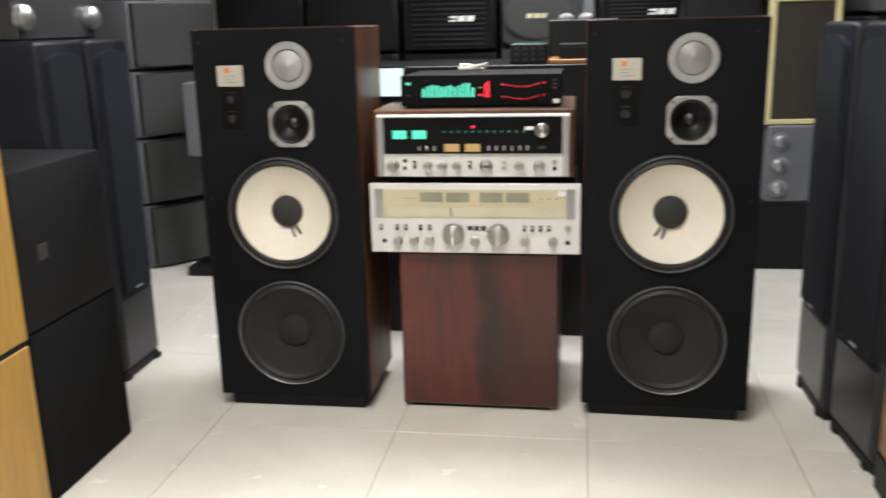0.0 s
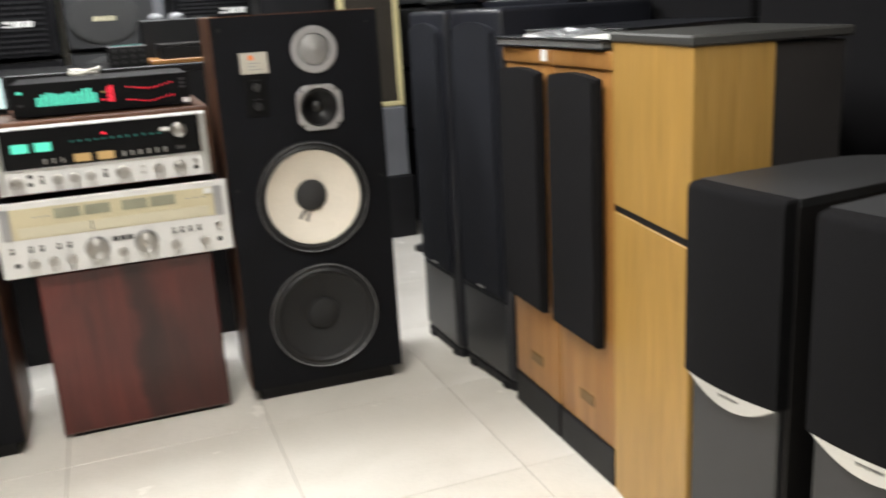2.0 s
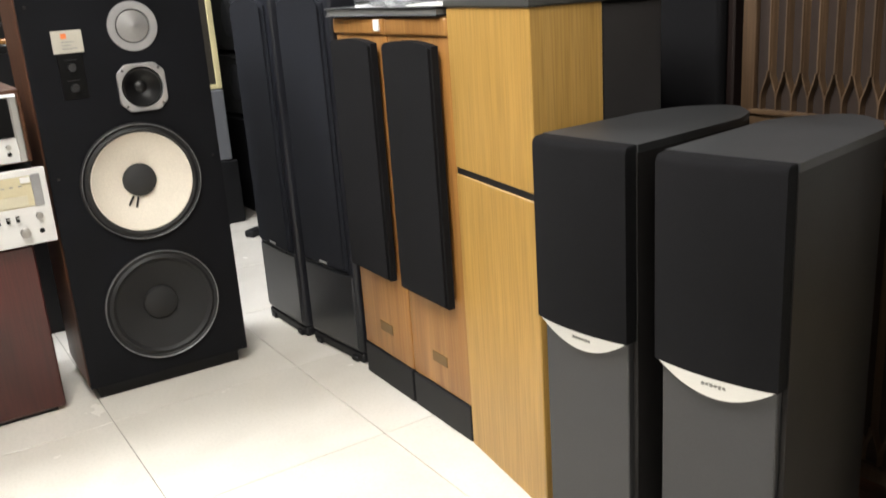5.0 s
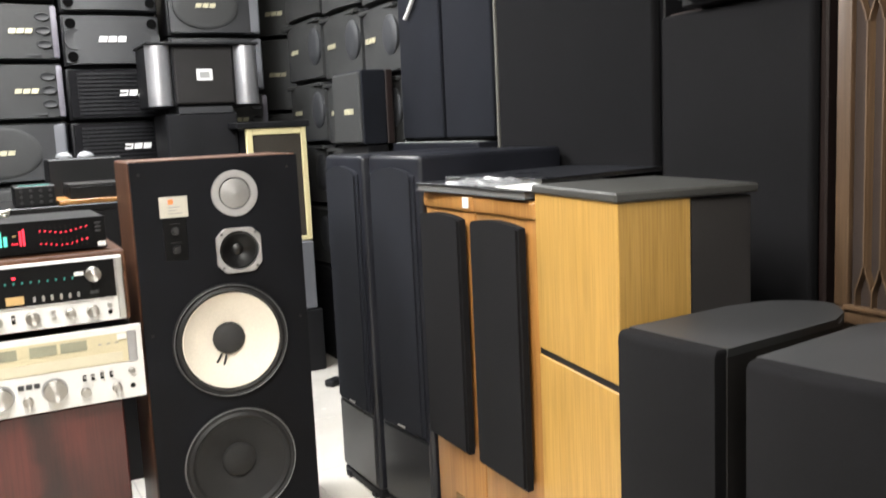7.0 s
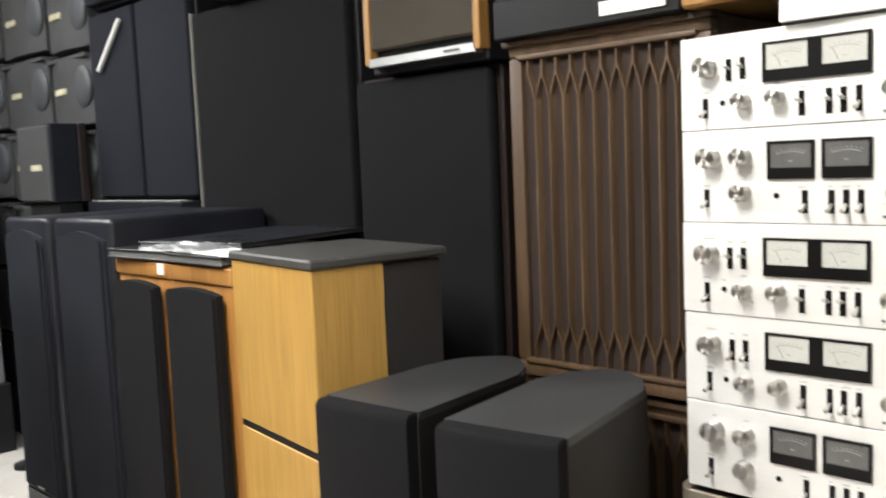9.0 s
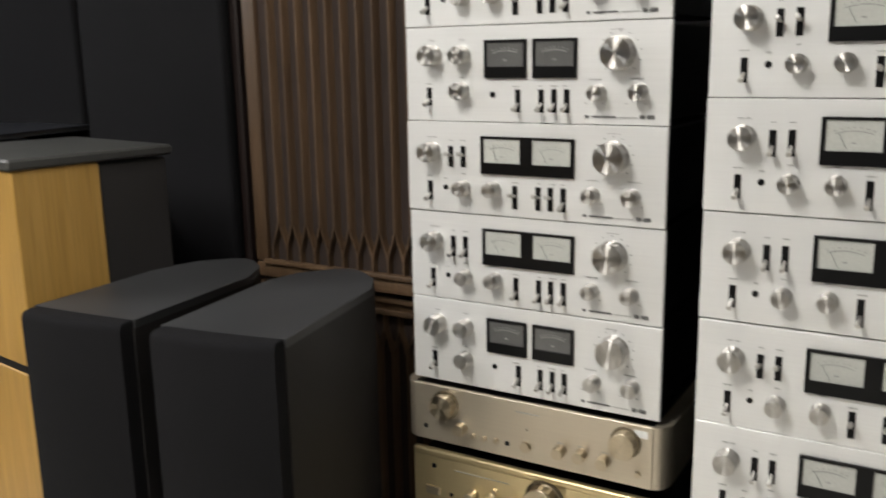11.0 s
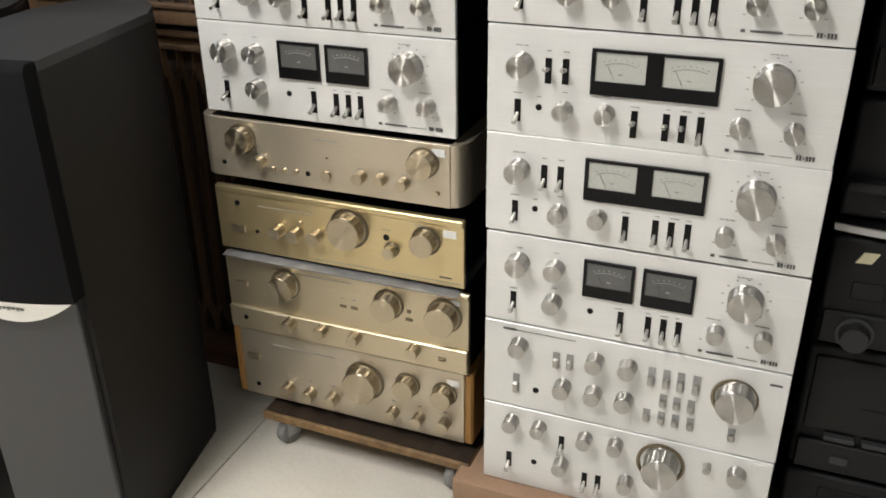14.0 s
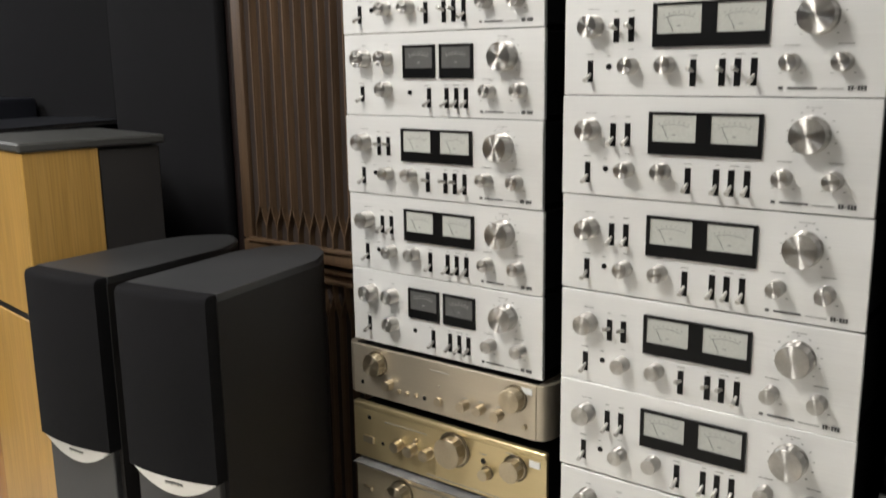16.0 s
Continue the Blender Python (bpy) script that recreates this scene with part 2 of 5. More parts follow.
M_DOME = mat("grey_dome", (0.33, 0.325, 0.32), 0.45, 0.3)
M_RING = mat("satin_ring", (0.5, 0.5, 0.51), 0.4, 0.6)
M_PLATE = mat("ivory_label", (0.5, 0.475, 0.41), 0.5, var=0.05)
M_ORANGE = mat("orange_mark", (0.7, 0.2, 0.06), 0.6)
M_WHITE = mat("white_print", (0.8, 0.8, 0.78), 0.6, var=0.04)
M_INK = mat("dark_print", (0.1, 0.1, 0.1), 0.6)
M_GREYINK = mat("grey_print", (0.32, 0.32, 0.31), 0.6)
M_YELLOWMARK = mat("yellow_mark", (0.62, 0.58, 0.4), 0.4, 0.2)
M_CREAMFRAME = mat("cream_frame", (0.75, 0.66, 0.36), 0.5, var=0.05)
M_SCREEN = mat("meter_face", (0.5, 0.51, 0.475), 0.35, var=0.04)
M_BEZEL = mat("black_bezel", (0.0045, 0.0045, 0.005), 0.35, spec=0.2)
M_HOLE = mat("port_hole", (0.002, 0.002, 0.002), 0.95, spec=0.05)
M_PORTBOX = mat("dark_grey_plastic", (0.03, 0.031, 0.033), 0.6, var=0.12, fine=700, bump=0.4)
# Dark gold: shade round the knobs is in the colour; also colours small buttons.
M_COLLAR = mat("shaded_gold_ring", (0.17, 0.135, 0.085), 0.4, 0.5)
M_DIAL = mat("pale_dial", (0.6, 0.54, 0.36), 0.4, var=0.06)
M_LCD = mat("dull_window", (0.3, 0.3, 0.22), 0.3)
M_GLOWGREEN = glow("green_light", (0.12, 0.85, 0.6), 0.9)
M_GLOWRED = glow("red_light", (1.0, 0.03, 0.06), 1.6)
M_GLOWDIM = glow("dim_teal_light", (0.05, 0.35, 0.3), 0.35)
M_GLOWAMBER = glow("amber_light", (0.7, 0.45, 0.18), 0.45)
M_GLOWWHITE = glow("white_screen", (0.75, 0.95, 0.95), 1.0)
M_TUBE = glow("tube_light", (1.0, 0.97, 0.92), 18.0)
M_PLASTIC = mat("crumpled_plastic", (0.5, 0.51, 0.53), 0.14, var=0.2, scale=30)
M_PLASTIC.node_tree.nodes["Principled BSDF"].inputs["Transmission Weight"].default_value = 0.6
M_BOARD = wood("dolly_board", (0.16, 0.09, 0.035), (0.33, 0.2, 0.085), 0.6, "y", 0.4)
M_CASTER = mat("caster_rubber", (0.25, 0.25, 0.25), 0.6)
M_CARDBOARD = mat("brown_card", (0.36, 0.23, 0.15), 0.85)
M_DARKGEAR = mat("black_gear_paint", (0.007, 0.007, 0.0075), 0.45, var=0.2, spec=0.3)
M_CABLE = mat("white_cable", (0.7, 0.68, 0.6), 0.5)
M_SILVERPOST = mat("silver_side", (0.55, 0.55, 0.57), 0.35, 0.8, var=0.06)
M_BEIGE = mat("beige_edge", (0.13, 0.125, 0.11), 0.6)
M_PRINT = mat("black_print", (0.1, 0.1, 0.1), 0.6)
# Grey cheek plastic with the lilac cast of purple light put into its colour.
M_CHEEK = mat("purple_lit_grey_plastic", (0.15, 0.14, 0.165), 0.5, var=0.15)
M_GREYBULGE = mat("smooth_grey_plastic", (0.045, 0.047, 0.052), 0.6, var=0.1)
M_CHEEKPALE = mat("pale_grey_card", (0.3, 0.31, 0.29), 0.7, var=0.15)
M_STRIP = mat("pale_dial_strip", (0.62, 0.58, 0.44), 0.35, var=0.06)
M_PAGES = mat("grey_page_edges", (0.12, 0.12, 0.115), 0.8, fine=900, bump=0.5)
M_TOPVINYL = mat("top_plate_grey_vinyl", (0.042, 0.042, 0.04), 0.5, var=0.2, fine=260, bump=0.35)
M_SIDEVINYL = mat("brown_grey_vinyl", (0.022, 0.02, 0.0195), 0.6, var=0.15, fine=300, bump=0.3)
M_DARKBOARD = wood("dark_stained_board", (0.02, 0.012, 0.007), (0.05, 0.03, 0.017), 0.7, "y", 0.4)
M_METERGLASS = mat("smoked_meter_face", (0.11, 0.11, 0.107), 0.3, var=0.15, scale=20)

# ---- room ----
X0, X1, Y0, Y1 = -2.5, 1.6, -4.5, 3.0
solid("floor", B(X0, Y0, -0.06, X1, Y1, -0.003), M_GROUT, "grey grout bed under the floor tiles", kind="structure")
solid("wall_north", B(X0 - 0.1, Y1, 0, X1 + 0.1, Y1 + 0.1, CEIL), M_CREAMWALL, "plain cream painted wall behind the speaker stacks", kind="structure")
solid("wall_south", B(X0 - 0.1, Y0 - 0.1, 0, X1 + 0.1, Y0, CEIL), M_PALEWALL, "plain painted wall closing the shop", kind="structure")
solid("wall_east", B(X1, Y0, 0, X1 + 0.1, Y1, CEIL), M_WALL, "plain painted wall behind the amplifiers", kind="structure")
solid("wall_west", B(X0 - 0.1, Y0, 0, X0, Y1, CEIL), M_PALEWALL, "plain painted wall on the far side", kind="structure")
solid("ceiling", B(X0 - 0.1, Y0 - 0.1, CEIL, X1 + 0.1, Y1 + 0.1, CEIL + 0.1), M_CEIL, "plain white ceiling", kind="structure")
for tx, ty, power, tint in TUBES:
    lamp = thing("ceiling_light", pose(tx, ty, CEIL), "unseen white three-tube fluorescent fitting on the ceiling", "ceiling light", "ceiling lights")
    part("housing", B(-0.6, -0.3, -0.03, 0.6, 0.3, 0, bevel=0.005), M_WHITE, lamp)
    for off in (-0.18, 0.0, 0.18):
        bm = lathe(bmesh.new(), 0, 0, [(0.014, -0.57), (0.014, 0.57)], 12)
        bm.transform(pose(0, off, -0.05, 0, 0, 90))
        part("tube", bm, M_TUBE, lamp)
    area = bpy.data.lights.new("tube_glow", "AREA")
    area.shape, area.size, area.size_y = "RECTANGLE", 1.15, 0.55
    area.energy, area.color = power, tint
    lob = new("tube_glow", area)
    lob.matrix_world = pose(tx, ty, CEIL - 0.08)


# ---- large two-woofer monitors ----
def drilled_board(w, z0, z1, y0, y1, holes, seg=64):
    """An upright board with round holes through it."""
    bm = bmesh.new()
    loops = []
    for y in (y0, y1):
        rows = [[(-w / 2, z0), (w / 2, z0), (w / 2, z1), (-w / 2, z1)]]
        rows += [[(cx + r * math.cos(2 * math.pi * k / seg), cz + r * math.sin(2 * math.pi * k / seg)) for k in range(seg)] for cx, cz, r in holes]
        rings = [[bm.verts.new((x, y, z)) for x, z in row] for row in rows]
        edges = [bm.edges.new((ring[k], ring[(k + 1) % len(ring)])) for ring in rings for k in range(len(ring))]
        bmesh.ops.triangle_fill(bm, use_beauty=True, use_dissolve=False, edges=edges)
        loops.append(rings)
    for a, b in zip(*loops):
        for k in range(len(a)):
            n = (k + 1) % len(a)
            bm.faces.new([a[k], a[n], b[n], b[k]])
    return bm


def monitor(m, label, lead):
    """A floor monitor with a black baffle, walnut sides and four drivers; its front faces -y."""
    w, h, d = 0.444, 1.075, 0.31
    o = thing("floor_speaker", m, label, "loudspeaker", "pair of large monitors")
    for side in (-1, 1):
        part("side_panel", B(side * (w / 2 - 0.02), 0.012, 0.04, side * w / 2, d, h, bevel=0.004), M_WALNUTV, o, "walnut veneered side panel")
    part("top_panel", B(-w / 2 + 0.02, 0.012, h - 0.02, w / 2 - 0.02, d, h - 0.0005), M_WALNUT, o, "walnut veneered top panel")
    part("bottom_panel", B(-w / 2 + 0.02, 0.016, 0.041, w / 2 - 0.02, d, 0.06), M_BLACK, o)
    part("back_panel", B(-w / 2 + 0.02, d - 0.02, 0.06, w / 2 - 0.02, d - 0.001, h - 0.02), M_BLACK, o)
    holes = ((0.042, 0.824, 0.0512), (0.003, 0.58, 0.1545), (0.003, 0.2345, 0.1525))
    part("baffle", drilled_board(w - 0.004, 0.042, h - 0.003, -0.006, 0.016, holes), M_BAFFLE, o, "black painted baffle")
    part("plinth", B(-w / 2 + 0.025, 0.02, 0, w / 2 - 0.025, d - 0.02, 0.04), M_BLACK, o)
    y = -0.006
    tx = 0.042
    tw = part("tweeter_ring", lathe(bmesh.new(), tx, 0.977, [(0.062, 0.002), (0.062, -0.005), (0.0605, -0.0066), (0.0435, -0.0062), (0.042, -0.003), (0.0415, 0.001)], 48, y), M_RING, o, "satin aluminium tweeter ring")
    part("dome", lathe(bmesh.new(), tx, 0.977, [(0.04, 0.0005), (0.0395, -0.004), (0.03, -0.0075), (0.012, -0.0095), (0.0065, -0.0125), (0, -0.0135)], 32, y), M_DOME, tw)
    mx, mz = 0.042, 0.824
    ring, seg = bmesh.new(), 64
    loops = []
    for hole, py in ((0, 0.002), (0, -0.009), (1, -0.0105), (2, -0.0105), (3, 0.002)):
        row = []
        for k in range(seg):
            a = 2 * math.pi * k / seg
            sq = 0.0605 / max(abs(math.cos(a)), abs(math.sin(a)), (abs(math.cos(a)) + abs(math.sin(a))) / 1.62)
            r = (sq, sq - 0.002, 0.053, 0.051)[hole]
            row.append(ring.verts.new((mx + r * math.cos(a), y + py, mz + r * math.sin(a))))
        loops.append(row)
    for a, b in zip(loops, loops[1:]):
        for k in range(seg):
            ring.faces.new([a[k], a[(k + 1) % seg], b[(k + 1) % seg], b[k]])
    mp = part("midrange_frame", ring, M_RING, o, "octagonal satin metal frame")
    part("midrange_cone", lathe(bmesh.new(), mx, mz, [(0.0511, -0.003), (0.048, -0.0075), (0.0445, -0.0065), (0.042, -0.002), (0.016, 0.017), (0.0145, 0.012), (0.008, 0.008), (0, 0.007)], 40, y), M_MIDCONE, mp)
    for a in (-1, 1):
        for b in (-1, 1):
            part("screw", lathe(bmesh.new(), mx + a * 0.0455, mz + b * 0.0455, [(0.004, -0.0095), (0.0035, -0.0118), (0, -0.0125)], 10, y), M_INK, mp)
    cx, cz = 0.003, 0.58
    bas = part("woofer_surround", lathe(bmesh.new(), cx, cz, [(0.157, 0.002), (0.156, -0.008), (0.151, -0.012), (0.146, -0.008), (0.143, -0.012), (0.138, -0.014), (0.132, -0.007), (0.13, -0.001)], 64, y), M_RUBBER, o)
    part("woofer_rim", lathe(bmesh.new(), cx, cz, [(0.1535, -0.011), (0.1525, -0.0135), (0.151, -0.011)], 64, y), M_RIM, bas)
    part("woofer_cone", lathe(bmesh.new(), cx, cz, [(0.1335, -0.0055), (0.129, -0.0065), (0.126, -0.003), (0.09, 0.0145), (0.06, 0.0265), (0.036, 0.035)], 64, y), M_CREAM, bas, "cream paper woofer cone")
    part("dust_cap", lathe(bmesh.new(), cx, cz, [(0.0445, 0.033), (0.0435, 0.026), (0.036, 0.0165), (0.02, 0.0105), (0, 0.009)], 36, y), M_CONE, bas)
    for turn in (-8, 8):
        bm = box(bmesh.new(), -0.0026, -0.003, -0.075, 0.0026, 0.003, -0.045, bevel=0.002)
        bm.transform(Matrix.Translation((cx, y + 0.0215, cz)) @ Matrix.Rotation(radians(turn + (24 if lead < 0 else -24)), 4, "Y"))
        part("lead_wire", bm, M_RUBBER, bas)
    pz = 0.2345
    pr = part("radiator_surround", lathe(bmesh.new(), cx, pz, [(0.155, 0.002), (0.154, -0.006), (0.148, -0.009), (0.142, -0.005), (0.134, -0.011), (0.125, -0.005), (0.122, 0.002)], 64, y), M_RUBBER, o)
    part("radiator_rim", lathe(bmesh.new(), cx, pz, [(0.1535, -0.006), (0.1525, -0.0105), (0.1505, -0.008)], 64, y), M_RIM, pr)
    part("radiator_cone", lathe(bmesh.new(), cx, pz, [(0.1265, -0.005), (0.122, -0.003), (0.08, 0.0145), (0.047, 0.026), (0.044, 0.017), (0.03, 0.0105), (0, 0.009)], 56, y), M_PASSIVE, pr)
    lab = part("label_plate", B(-0.155, y - 0.003, 0.925, -0.083, y + 0.002, 0.98, bevel=0.001), M_PLATE, o, "ivory label plate")
    part("emblem", B(-0.133, y - 0.0042, 0.96, -0.12, y - 0.002, 0.973), M_ORANGE, lab)
    for k, ww in enumerate((0.03, 0.022, 0.036)):
        part("print", B(-0.134, y - 0.004, 0.951 - k * 0.008, -0.134 + ww, y - 0.002, 0.9535 - k * 0.008), M_GREYINK, lab)
    pan = part("control_panel", B(-0.15, y - 0.002, 0.812, -0.09, y + 0.002, 0.922, bevel=0.001), M_BEZEL, o)
    for k in range(2):
        part("knob", lathe(bmesh.new(), -0.12, 0.89 - k * 0.05, [(0.011, -0.002), (0.01, -0.012), (0, -0.013)], 20, y), M_RUBBER, pan)
        part("print", B(-0.134, y - 0.003, 0.908 - k * 0.05, -0.106, y - 0.0015, 0.9095 - k * 0.05), M_GREYPANEL, pan)
    for a, b in ((-0.2, 1.04), (0.19, 1.04), (-0.2, 0.62), (0.2, 0.62)):
        part("grille_socket", lathe(bmesh.new(), a, b, [(0.004, -0.001), (0.003, -0.003), (0, -0.0032)], 10, y), M_GREYVINYL, o)
    return o


monitor(pose(-0.811, 0.172, 0, 0, 0, 0.5), "large black-baffled floor speaker with cream woofer, walnut sides", 0.022)
monitor(pose(0.226, 0.196, 0, 0, 0, -1.5), "large black-baffled floor speaker with cream woofer, beside the receivers", -0.024)

# ---- receivers on the red box ----
o = thing("subwoofer_box", pose(-0.28, 0.215, 0), "reddish rosewood veneered box standing on the floor", "speaker box")
part("body", B(-0.22, 0, 0.012, 0.22, 0.4, 0.462, bevel=0.004), M_ROSE, o)
part("foot_board", B(-0.2, 0.015, 0, 0.2, 0.38, 0.012), M_BLACK, o)


def knob(parent, x, z, r, y0, length, material, name="knob"):
    """A turned knob with a flat face, a chamfer and a finely knurled side."""
    seg = 36 if r > 0.008 else 14
    bm = bmesh.new()
    rings = []
    for q, py, cut in ((1.02, 0.0005, 0), (1.02, -0.12, 0), (0.97, -0.15, 1), (0.97, -0.9, 1), (0.985, -0.93, 0), (0.945, -1.0, 0)):
        rings.append([bm.verts.new((x + r * q * (1 - 0.05 * cut * (k % 2)) * math.cos(2 * math.pi * k / seg), y0 + (py * length if py < 0 else py), z + r * q * (1 - 0.05 * cut * (k % 2)) * math.sin(2 * math.pi * k / seg))) for k in range(seg)])
    for a, b in zip(rings, rings[1:]):
        for k in range(seg):
            bm.faces.new([a[k], a[(k + 1) % seg], b[(k + 1) % seg], b[k]])
    bm.faces.new(rings[-1])
    return part(name, bm, material, parent)


def lever(parent, x, z, y0, hgt, up=False, material=None):
    sl = part("switch", B(x - 0.0042, y0 - 0.0008, z - hgt / 2, x + 0.0042, y0 + 0.001, z + hgt / 2), M_BEZEL, parent)
    bm = lathe(bmesh.new(), 0, 0, [(0.0022, 0), (0.0034, -0.016), (0.0034, -0.019), (0, -0.0195)], 10)
    bm.transform(pose(x, y0, z + (0.002 if up else -0.004), -12 if up else 26))
    part("toggle", bm, material or M_KNOB, sl)


def silver_receiver():
    w, h = 0.565, 0.19
    o = thing("receiver", pose(-0.286, 0.182, 0.463), "wide silver receiver with pale dial on the red box", "receiver")
    part("chassis", B(-w / 2 + 0.012, 0.014, 0.012, w / 2 - 0.012, 0.4, h - 0.008), M_DARKGEAR, o)
    fp = part("faceplate", B(-w / 2, 0, 0.008, w / 2, 0.016, h + 0.008, bevel=0.002), M_SILVER, o, "brushed silver faceplate")
    for fx in (-0.22, 0.22):
        for fy in (0.05, 0.34):
            part("foot", B(fx - 0.015, fy, 0, fx + 0.015, fy + 0.03, 0.012), M_RUBBER, o)
    win = part("dial_window", B(-0.253, -0.001, 0.105, 0.253, 0.004, 0.182), M_DIAL, o, "pale yellowish dial glass")
    for s in (-1, 1):
        part("dial_bracket", B(s * 0.257 - 0.011, -0.004, 0.105, s * 0.257 + 0.011, 0.002, 0.184, bevel=0.001), M_RIM, win)
    part("dial_strip", B(-0.232, -0.0025, 0.108, 0.232, 0, 0.134), M_STRIP, win)
    part("dial_pointer", B(-0.062, -0.004, 0.112, -0.059, -0.002, 0.134), M_BEZEL, win)
    for cx in (-0.113, -0.042, 0.048, 0.118):
        part("meter", B(cx - 0.031, -0.0028, 0.149, cx + 0.031, 0, 0.175), M_LCD, win)
    for cx in (-0.19, -0.175, -0.16, 0.18, 0.2, 0.22):
        part("print", B(cx - 0.004, -0.0022, 0.157, cx + 0.004, 0, 0.16), M_GREYINK, win)
    part("price_tag", B(0.222, -0.006, 0.166, 0.244, -0.002, 0.18), M_WHITE, win)
    for cx in (-0.056, 0.065):
        k = knob(o, cx, 0.06, 0.027, 0, 0.022, M_KNOB)
        part("knob_base", lathe(bmesh.new(), cx, 0.06, [(0.031, 0.0005), (0.03, -0.004), (0.026, -0.004)], 32, 0), M_RIM, k)
    for cx in (-0.208, -0.163, -0.12, 0.003, 0.136, 0.211):
        knob(o, cx, 0.042, 0.012, 0, 0.016, M_KNOB)
    for cx in (-0.254, -0.21, -0.185, -0.145, -0.12, 0.136, 0.156, 0.178, 0.2):
        lever(o, cx, 0.078, 0, 0.016, True)
    for cx in (-0.01, 0.008, 0.026):
        part("button", B(cx - 0.007, -0.004, 0.072, cx + 0.007, 0.001, 0.084, bevel=0.001), M_GREYPANEL, o)
    for cx in (-0.246, 0.25):
        part("jack", lathe(bmesh.new(), cx, 0.04, [(0.007, 0.0005), (0.006, -0.001), (0, -0.0012)], 16, 0), M_BEZEL, o)
    knob(o, 0.25, 0.08, 0.008, 0, 0.012, M_KNOB)


def wood_receiver():
    w, h = 0.535, 0.175
    o = thing("receiver", pose(-0.289, 0.195, 0.668), "silver receiver in walnut case with lit dial", "receiver")
    part("wood_case", B(-w / 2, 0.01, 0.006, w / 2, 0.4, h + 0.012, bevel=0.004), M_WALNUT, o, "walnut veneered case")
    part("faceplate", B(-w / 2 + 0.011, -0.002, 0.01, w / 2 - 0.012, 0.014, h, bevel=0.002), M_SILVER, o)
    for s in (-1, 1):
        part("side_trim", B(s * 0.2465 - 0.0085, -0.008, 0.012, s * 0.2465 + 0.0085, 0, h - 0.004, bevel=0.002), M_ALU, o)
    for fx in (-0.2, 0.2):
        for fy in (0.06, 0.34):
            part("foot", B(fx - 0.015, fy, 0, fx + 0.015, fy + 0.03, 0.008), M_RUBBER, o)
    gl = part("dial_glass", B(-0.2355, -0.005, 0.072, 0.2355, 0, 0.168), M_BEZEL, o, "black dial glass")
    for nm, b in (("dial_border", (-0.238, 0.168, 0.238, 0.1705)), ("dial_border", (-0.238, 0.0695, 0.238, 0.072)), ("dial_border", (-0.238, 0.072, -0.2355, 0.168)), ("dial_border", (0.2355, 0.072, 0.238, 0.168))):
        part(nm, B(b[0], -0.0075, b[1], b[2], -0.001, b[3], bevel=0.0006), M_ALU, gl, "thin silver border")
    for cx in (-0.193, -0.14):
        part("tuning_meter", B(cx - 0.019, -0.0065, 0.112, cx + 0.019, -0.004, 0.134), M_GLOWGREEN, gl, "lit green meter")
    for cx in (-0.053, 0.002):
        part("power_meter", B(cx - 0.02, -0.0065, 0.078, cx + 0.02, -0.004, 0.098), M_GLOWAMBER, gl, "lit amber meter")
    for k in range(12):
        part("dial_mark", B(-0.075 + k * 0.019, -0.006, 0.127, -0.071 + k * 0.019, -0.004, 0.133), M_GLOWDIM, gl)
    part("pointer_lamp", B(0.0, -0.0065, 0.14, 0.008, -0.004, 0.146), M_GLOWRED, gl)
    for cx in (-0.14, -0.12, -0.1, 0.045, 0.065, 0.085, 0.106, 0.126, 0.146):
        part("push_button", B(cx - 0.003, -0.012, 0.081, cx + 0.003, -0.004, 0.093, bevel=0.001), M_KNOB, gl)
    part("function_key", B(0.14, -0.009, 0.134, 0.162, -0.004, 0.143), M_WHITE, gl)
    part("badge", B(0.174, -0.007, 0.084, 0.194, -0.004, 0.092), M_GREYPANEL, gl)
    knob(o, 0.184, 0.134, 0.018, -0.004, 0.022, M_KNOB)
    for cx, r in ((-0.213, 0.0155), (-0.118, 0.012), (-0.079, 0.012), (-0.041, 0.0115), (0.037, 0.0165), (0.124, 0.012), (0.176, 0.015)):
        knob(o, cx, 0.04, r, -0.002, 0.018, M_KNOB)
    for cx, cz in ((-0.181, 0.053), (-0.182, 0.033), (0.217, 0.032)):
        part("jack", lathe(bmesh.new(), cx, cz, [(0.006, 0.0005), (0.005, -0.0015), (0, -0.0017)], 14, -0.002), M_BEZEL, o)
    for cx in (-0.155, -0.006):
        lever(o, cx, 0.042, -0.002, 0.022, True)
    for cz in (0.05, 0.034):
        part("button", B(0.08, -0.008, cz - 0.004, 0.09, -0.001, cz + 0.004), M_KNOB, o)
    knob(o, 0.217, 0.05, 0.006, -0.002, 0.01, M_KNOB)


